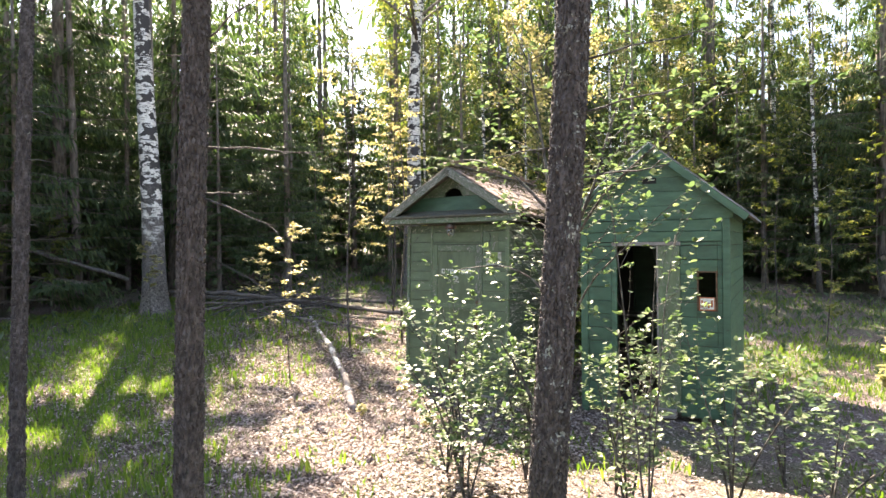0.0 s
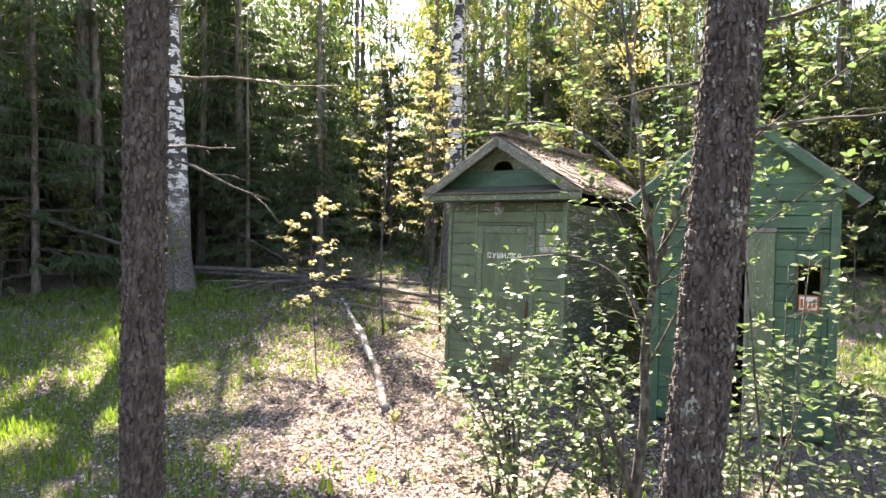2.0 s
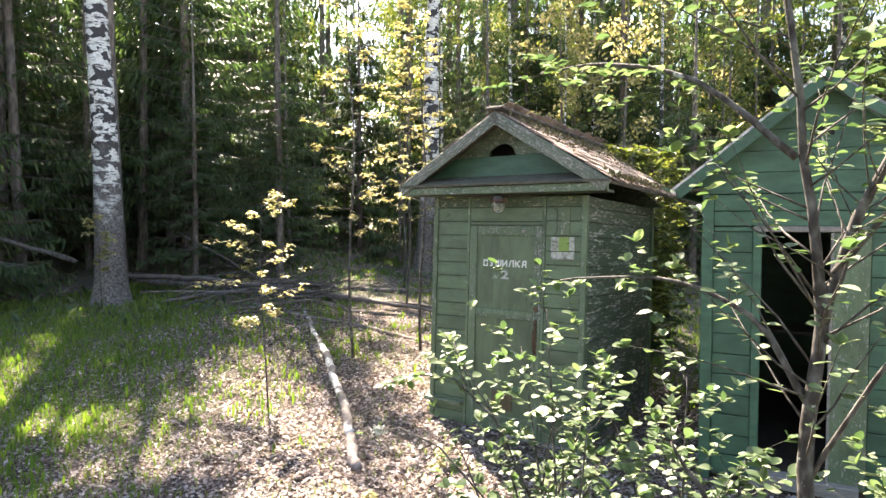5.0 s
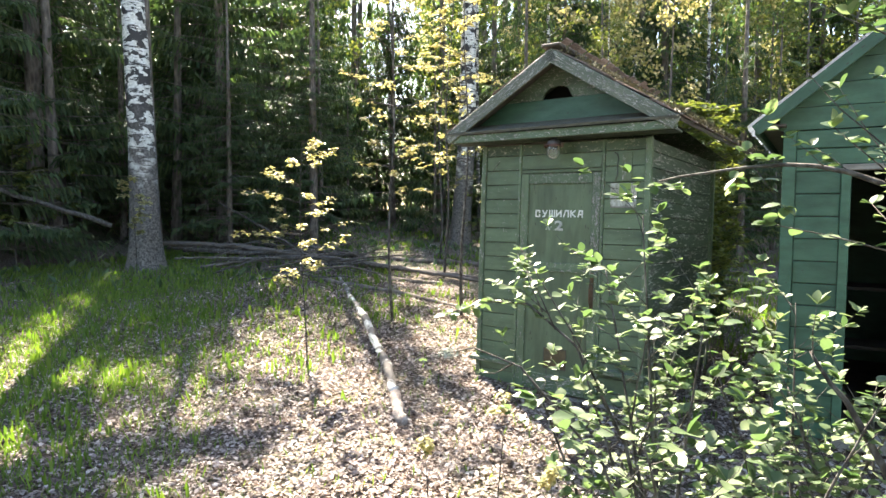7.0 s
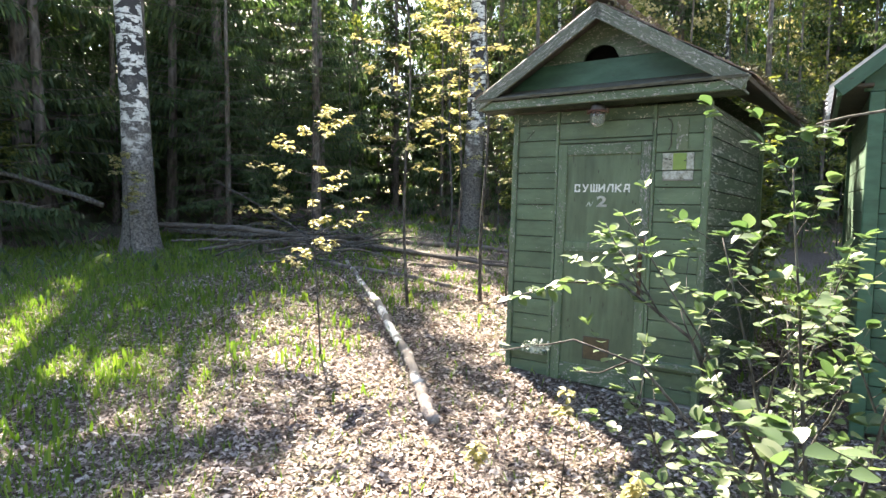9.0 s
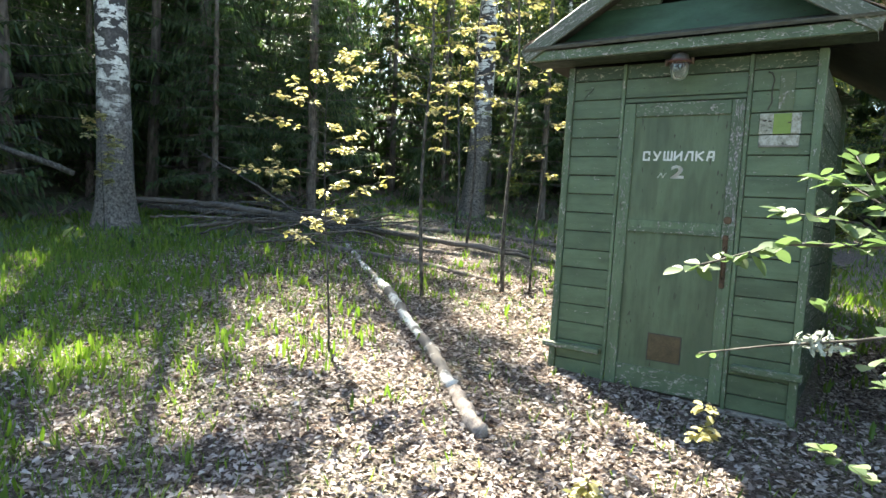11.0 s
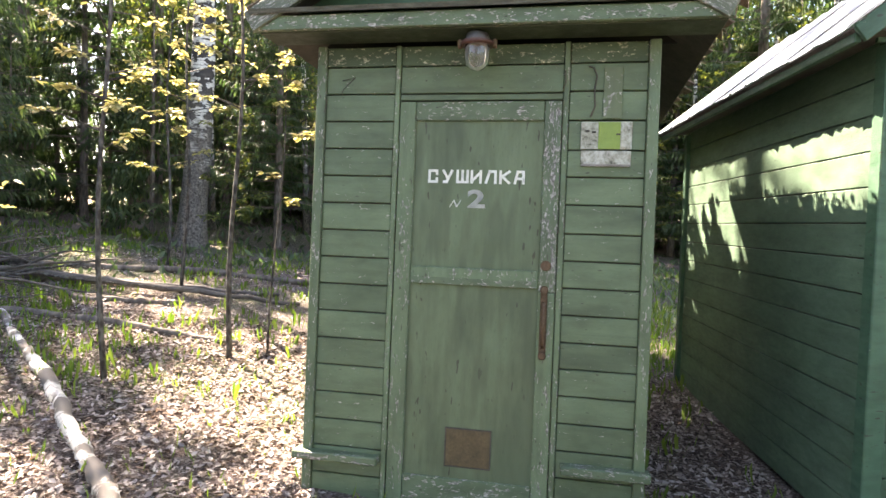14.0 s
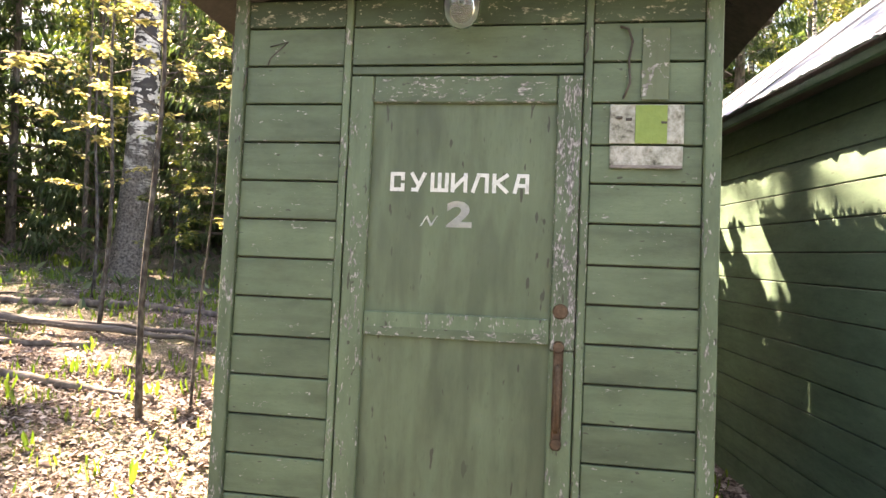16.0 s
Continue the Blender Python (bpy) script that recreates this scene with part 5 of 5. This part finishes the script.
b.stem([(-1.50, 4.93, 1.45), (-1.7, 4.95, 1.75), (-2.05, 5.0, 1.86), (-2.5, 5.1, 1.82)], 0.014, 9, 0.35, 0.052, 7, 0.3)
b.stem([(-1.50, 4.93, 1.2), (-1.25, 4.9, 1.7), (-0.95, 4.85, 2.0), (-0.6, 4.8, 2.3)], 0.010, 12, 0.45, 0.045, 8, 0.3)
b.stem([(-1.45, 4.95, 1.9), (-1.1, 4.8, 2.35), (-0.6, 4.6, 2.7), (-0.1, 4.5, 3.0)], 0.011, 22, 0.6, 0.052, 10, 0.2)
b.stem([(-1.56, 4.9, 2.3), (-1.9, 4.95, 2.6), (-2.3, 5.1, 2.75), (-2.7, 5.3, 2.8)], 0.014, 14, 0.5, 0.052, 10, 0.2)
b.stem([(-1.55, 4.88, 0.45), (-1.68, 4.84, 0.85), (-1.80, 4.83, 1.08), (-1.93, 4.82, 1.28)], 0.020, 1, 0.2, 0.045, 3, 0.8)
b.done(leaf_bush)
spots = ((-2.42, 5.0, 1.75, 71, 5), (-2.75, 5.25, 1.35, 72, 4), (-2.05, 5.45, 1.5, 73, 4), (-2.15, 4.65, 1.15, 74, 4), (-1.75, 5.2, 1.25, 75, 4), (-0.95, 4.85, 1.35, 76, 4), (-0.35, 5.3, 1.3, 77, 4), (0.25, 5.2, 0.7, 78, 3), (-1.3, 5.6, 1.3, 79, 4), (-0.15, 6.5, 1.0, 80, 3))
for x, y, h, seed, stems in spots:
    b = Shrub(x, y, seed, CH)
    z0 = gz(x, y)
    for k in range(stems):
        a = b.rg.uniform(0, 6.283)
        out = b.rg.uniform(0.15, 0.5)
        hh = h * b.rg.uniform(0.7, 1.05)
        b.stem([(x, y, z0), (x + 0.3 * out * math.cos(a), y + 0.3 * out * math.sin(a), z0 + hh * 0.4), (x + 0.7 * out * math.cos(a), y + 0.7 * out * math.sin(a), z0 + hh * 0.75), (x + out * math.cos(a), y + out * math.sin(a), z0 + hh)], 0.010, 11, 0.38, 0.054, 8, 0.15, 0.3)
    b.done(leaf_bush)

# the leafy branch that reaches out towards the lettered door, leaf by leaf
rb = random.Random(90)
reach = thing("leafy_branch", pose(-2.42, 5.02, gz(-2.42, 5.02)), "low bird-cherry branch with large sunlit green leaves", "branch")
O = reach.matrix_world.translation
def branch_of_leaves(pts, r, leaves_on, size, start=0.5):
    w = Wood()
    pts = [Vector(p) - O for p in pts]
    w.tube(pts, [r * (1 - 0.75 * i / (len(pts) - 1)) for i in range(len(pts))], 6, 0.08, rb)
    place("twig", w.mesh("twig", twig_bark), reach)
    for k in range(leaves_on):
        u = (start + (1 - start) * (k + 0.5) / leaves_on) * (len(pts) - 1)
        i = min(len(pts) - 2, int(u))
        c = pts[i].lerp(pts[i + 1], u - i)
        along = (pts[i + 1] - pts[i]).normalized()
        for q in range(rb.randint(2, 4)):
            one = Leaves()
            d = (along * 0.5 + rand_dir(rb, 0.4)).normalized() + Vector((0, 0, rb.uniform(-0.25, 0.25)))
            ln = size * rb.uniform(0.55, 1.15)
            one.leaf(c + d * 0.008, d, Vector((0, 0, 1)) + rand_dir(rb) * 0.55, ln, ln * rb.uniform(0.6, 0.75), 0.2, 2)
            me = one.mesh("leaf", leaf_bush)
            me.polygons.foreach_set("use_smooth", [True] * len(me.polygons))
            place("leaf", me, reach)


branch_of_leaves([(-2.42, 5.02, 0.15), (-2.60, 5.08, 0.75), (-2.85, 5.13, 1.12), (-3.10, 5.15, 1.28), (-3.33, 5.15, 1.27), (-3.46, 5.14, 1.22), (-3.56, 5.13, 1.185)], 0.009, 18, 0.062, 0.42)
branch_of_leaves([(-2.95, 5.13, 1.18), (-3.08, 5.2, 1.34), (-3.2, 5.3, 1.42), (-3.30, 5.4, 1.45)], 0.004, 9, 0.06, 0.25)
branch_of_leaves([(-3.02, 5.14, 1.25), (-3.14, 5.2, 1.40), (-3.2, 5.22, 1.50)], 0.004, 6, 0.055, 0.3)
branch_of_leaves([(-3.0, 5.14, 1.25), (-3.18, 5.22, 1.33), (-3.36, 5.28, 1.35)], 0.003, 8, 0.06, 0.2)
branch_of_leaves([(-2.6, 5.08, 0.75), (-2.8, 5.05, 1.15), (-2.95, 5.0, 1.4), (-3.05, 4.98, 1.55)], 0.005, 8, 0.06, 0.4)
branch_of_leaves([(-2.42, 5.02, 0.10), (-2.6, 4.85, 0.75), (-2.85, 4.66, 1.12), (-3.05, 4.64, 1.17), (-3.14, 4.66, 1.14), (-3.28, 4.70, 1.10), (-3.42, 4.76, 1.05)], 0.0055, 1, 0.04, 0.95)
branch_of_leaves([(-2.88, 4.66, 1.13), (-3.0, 4.72, 1.06), (-3.1, 4.76, 1.04)], 0.0035, 1, 0.03, 0.9)
lichen_tuft = Leaves()
for _ in range(80):
    c = Vector((-3.2, 4.675, 1.125)) - O + Vector((rb.gauss(0, 0.022), rb.gauss(0, 0.008), rb.gauss(0, 0.009)))
    lichen_tuft.leaf(c, rand_dir(rb), rand_dir(rb), 0.016, 0.009, 0.2, False)
place("lichen", lichen_tuft.mesh("lichen", plain("grey_lichen", [(0.3, (0.25, 0.28, 0.24)), (0.7, (0.45, 0.48, 0.42))], 40)), reach, label="tuft of grey lichen")

sapling(-3.60, 5.72, 0.72, 0.005, 43, (0.02, 0.0), 0.58, 2, 0.042, leaf_yellow, "thin seedling with a few pale leaves", 0.16)
sapling(-3.85, 5.35, 0.55, 0.005, 44, (-0.1, -0.02), 0.42, 2, 0.042, leaf_yellow, "thin seedling with a few pale leaves", 0.12)
sapling(-3.25, 5.6, 0.45, 0.005, 45, (0.1, -0.05), 0.34, 2, 0.042, leaf_yellow, "thin seedling with a few pale leaves", 0.12)

# ---- logs and fallen branches ----
def fallen(name, pts, radii, material, seed, label, group, n=14):
    rg = random.Random(seed)
    w = Wood()
    fine, rr = [], []
    for i in range(len(pts) - 1):
        for q in range(8):
            t = q / 8
            p = Vector(pts[i]).lerp(Vector(pts[i + 1]), t)
            fine.append(p + rand_dir(rg) * 0.014)
            rr.append(radii[i] * (1 - t) + radii[i + 1] * t)
    fine.append(Vector(pts[-1]))
    rr.append(radii[-1])
    o = fine[0].copy()
    w.tube([p - o for p in fine], rr, n, 0.12, rg)
    d = fine[-1] - fine[0]
    yaw = math.atan2(d.y, d.x)
    me = w.mesh(name, material)
    me.transform(Matrix.Rotation(-yaw, 4, "Z"))
    ob = place(name, me, None, Matrix.Translation(o) @ Matrix.Rotation(yaw, 4, "Z"))
    return tagged(ob, label, "log" if "log" in name else "branch", group)


def lay(points, lift):
    return [(x, y, gz(x, y) + h) for (x, y), h in zip(points, lift)]


fallen("birch_log", lay([(-5.42, 6.87), (-5.93, 7.33), (-6.41, 7.70), (-7.25, 8.40), (-8.03, 8.96), (-9.35, 9.95)], [0.02, 0.028, 0.022, 0.03, 0.018, 0.015]), [0.044, 0.048, 0.044, 0.045, 0.038, 0.027], log_birch, 1, "fallen white birch log with peeling bark", "")
fallen("rotten_log", lay([(-4.90, 6.36), (-5.15, 6.6), (-5.40, 6.84)], [0.03, 0.03, 0.025]), [0.045, 0.05, 0.045], plain("rotten_wood", [(0.3, (0.07, 0.052, 0.045)), (0.5, (0.26, 0.215, 0.195)), (0.75, (0.48, 0.43, 0.40))], 14), 2, "rotten broken end of a fallen birch", "")
LG = "fallen logs across the clearing"
fallen("fallen_log", lay([(-12.6, 9.7), (-10.6, 11.4), (-8.6, 12.5), (-7.2, 12.85)], [0.03] * 4), [0.055, 0.05, 0.045, 0.035], far_bark, 3, "long dark fallen log", LG)
old_log = plain("barkless_log", [(0.3, (0.045, 0.037, 0.033)), (0.5, (0.12, 0.102, 0.092)), (0.75, (0.25, 0.225, 0.21))], 7, along=(1, 7, 7))
fallen("fallen_log", lay([(-12.9, 8.75), (-11.5, 9.65), (-9.9, 10.7), (-8.3, 11.1), (-6.9, 11.6)], [0.26, 0.26, 0.12, 0.10, 0.03]), [0.042, 0.046, 0.04, 0.034, 0.02], old_log, 6, "long barkless grey log lying by the birch", LG)
fallen("fallen_log", lay([(-11.4, 8.5), (-10.9, 9.3), (-10.4, 10.0), (-10.0, 10.6)], [0.03, 0.16, 0.20, 0.16]), [0.028, 0.034, 0.034, 0.028], old_log, 7, "bent grey log propped on the brush", LG)
fallen("fallen_log", lay([(-9.4, 9.55), (-8.2, 9.8), (-6.7, 9.85)], [0.03, 0.03, 0.02]), [0.040, 0.036, 0.024], far_bark, 9, "thin dark fallen log", LG)
fallen("fallen_log", lay([(-10.6, 10.4), (-8.9, 11.2), (-7.3, 11.9)], [0.05, 0.04, 0.03]), [0.036, 0.034, 0.022], old_log, 10, "grey fallen log half sunk in litter", LG)
fallen("fallen_log", lay([(-10.6, 11.5), (-8.8, 10.4), (-7.9, 10.85)], [0.02] * 3), [0.035, 0.032, 0.025], far_bark, 4, "thin brown fallen log", LG)
fallen("fallen_log", lay([(-12.2, 8.9), (-11.0, 10.0), (-10.3, 11.4)], [0.2, 0.18, 0.08]), [0.042, 0.036, 0.025], twig_bark, 5, "grey barkless fallen log", LG)
rg = random.Random(8)
for k in range(34):
    x, y = -12.6 + rg.uniform(0, 3.0), 8.5 + rg.uniform(0, 2.2)
    a, ln = rg.uniform(0.2, 1.4), rg.uniform(0.9, 2.4)
    p = [(x, y), (x + 0.5 * ln * math.cos(a), y + 0.5 * ln * math.sin(a)), (x + ln * math.cos(a), y + ln * math.sin(a))]
    fallen("fallen_branch", lay(p, [rg.uniform(0.03, 0.3), rg.uniform(0.08, 0.35), rg.uniform(0.05, 0.5)]), [0.017, 0.013, 0.004], (far_bark, dark_wood, twig_bark)[k % 3], 100 + k, "dead branch in a brush heap", "brush heap by the birch", 7)
fallen("leaning_branch", [(-12.1, 7.6, gz(-12.1, 7.6) + 0.75), (-13.2, 6.2, gz(-13.2, 6.2) + 1.35), (-14.2, 4.9, gz(-14.2, 4.9) + 1.75)], [0.04, 0.034, 0.02], twig_bark, 140, "broken grey branch leaning against the birch", "", 8)
fallen("leaning_branch", [(-10.2, 10.4, gz(-10.2, 10.4)), (-11.0, 9.9, gz(-11, 9.9) + 0.55), (-11.9, 9.3, gz(-11.9, 9.3) + 1.1)], [0.022, 0.018, 0.008], twig_bark, 141, "thin dead branch leaning out of the brush", "", 6)

# ---- ground cover ----
rg = random.Random(12)


def free_spot(x, y):
    if -5.2 < x < -3.45 and 7.74 < y < 9.8:
        return False
    u = (x + 2.53) * 0.9936 + (y - 7.98) * 0.1132
    v = -(x + 2.53) * 0.1132 + (y - 7.98) * 0.9936
    return not (-0.05 < u < 1.72 and -0.05 < v < 3.05)


litter = Leaves()
for _ in range(150000):
    if rg.random() < 0.60:
        x, y = rg.uniform(-10.0, -1.8), rg.uniform(3.8, 10.5)
    else:
        x, y = rg.uniform(-13, 1.0), rg.uniform(2.0, 14)
    if not free_spot(x, y):
        continue
    s = rg.uniform(0.018, 0.062)
    litter.leaf((x, y, gz(x, y) + rg.uniform(0.002, 0.028)), rand_dir(rg, 0.45), Vector((0, 0, 1)) + rand_dir(rg) * 0.5, s, s * rg.uniform(0.35, 0.7), rg.uniform(-0.25, 0.4), False)
tagged(place("leaf_litter", litter.mesh("leaf_litter", leaf_dead)), "pale brown dead leaves strewn over the ground", "leaves", kind="stuff")

shoots = Leaves()


def tuft(x, y, h, blades):
    z = gz(x, y)
    for b_ in range(blades):
        a = rg.uniform(0, 6.283)
        d = Vector((math.cos(a) * 0.35, math.sin(a) * 0.35, 1.0))
        hh = h * rg.uniform(0.6, 1.15)
        p = (x + rg.uniform(-0.05, 0.05), y + rg.uniform(-0.05, 0.05), z - 0.01)
        shoots.leaf(p, d + rand_dir(rg) * 0.22, Vector((math.cos(a), math.sin(a), 0.0)), hh, hh * rg.uniform(0.09, 0.24), rg.uniform(0.1, 0.3))


made = 0
while made < 23000:
    x, y = rg.uniform(-13.0, 2.5), rg.uniform(1.8, 15.0)
    if not free_spot(x, y):
        continue
    patch = 0.75 * noise.noise(Vector((x * 0.55, y * 0.55, 5.0))) + 0.6 * noise.noise(Vector((x * 1.9, y * 1.9, 1.0)))
    left = min(1.0, max(0.0, (-5.0 - x) / 2.0)) * 0.58 * (1 - 0.8 * smooth(7.8, 10.2, y)) + 0.06 + 0.12 * smooth(7.5, 9.0, y)
    bank = 0.45 * smooth(-4.4, -3.4, 0.75 * x - 0.66 * y)
    behind = 0.35 if (y > 10.2 and x > -5.5) else 0.0
    bank += 0.40 * (1 - smooth(4.0, 5.2, y))
    bare = 0.55 if (-6.4 < x < -2.6 and 5.2 < y < 7.8) else 0.0
    if patch + left + bank + behind - bare < rg.uniform(0.05, 0.75):
        continue
    if x > -8.5 and y > 5.5 and rg.random() < 0.45:
        continue
    tuft(x, y, rg.choice((0.04, 0.06, 0.085, 0.11, 0.145)) * rg.uniform(0.8, 1.15), rg.randint(1, 3))
    made += 1
tagged(place("lily_shoots", shoots.mesh("lily_shoots", leaf_shoot)), "fresh green lily-of-the-valley shoots in patches", "plants", kind="stuff")
grass = Leaves()
sown = 0
while sown < 60000:
    x, y = rg.uniform(-13.2, -3.0), rg.uniform(1.2, 9.6)
    perp = 0.593 * x + 0.805 * y
    share = smooth(1.2, -0.6, perp) if perp < 1.2 else 0.0
    patch = noise.noise(Vector((x * 0.8, y * 0.8, 12.0))) + 0.5 * noise.noise(Vector((x * 2.6, y * 2.6, 4.0)))
    if rg.random() > share * (0.55 + 0.9 * patch) + 0.03:
        continue
    h = rg.uniform(0.035, 0.11)
    a = rg.uniform(0, 6.283)
    grass.leaf((x, y, gz(x, y) - 0.005), rand_dir(rg, 0.3) * 0.45 + Vector((0, 0, 1)), Vector((math.cos(a), math.sin(a), 0)), h, h * rg.uniform(0.06, 0.14), 0.15, False)
    sown += 1
for _ in range(14000):
    x, y = rg.uniform(-4.5, 6.0), rg.uniform(10.4, 21.0)
    if not free_spot(x, y) or noise.noise(Vector((x * 0.9, y * 0.9, 7.0))) < -0.15:
        continue
    h, a = rg.uniform(0.06, 0.17), rg.uniform(0, 6.283)
    grass.leaf((x, y, gz(x, y) - 0.005), rand_dir(rg, 0.3) * 0.45 + Vector((0, 0, 1)), Vector((math.cos(a), math.sin(a), 0)), h, h * rg.uniform(0.08, 0.18), 0.15, False)
tagged(place("meadow_grass", grass.mesh("meadow_grass", leaf_shoot)), "thin fresh green grass over the ground in patches", "grass", kind="stuff")
far_green = Leaves()
for _ in range(9000):
    a = rg.uniform(0, 1)
    x, y = rg.uniform(-18, 5), rg.uniform(2, 22)
    e = edge_of_wood(x, y)
    if e < -1.5 and not (x > -3.2 and y > 11) or not free_spot(x, y):
        continue
    h = rg.uniform(0.06, 0.25)
    far_green.leaf((x, y, gz(x, y)), rand_dir(rg, 0.4) + Vector((0, 0, 0.9)), rand_dir(rg), h, h * 0.35, 0.2, False)
tagged(place("undergrowth", far_green.mesh("undergrowth", leaf_bush)), "low green undergrowth along the edge of the wood", "plants", kind="stuff")
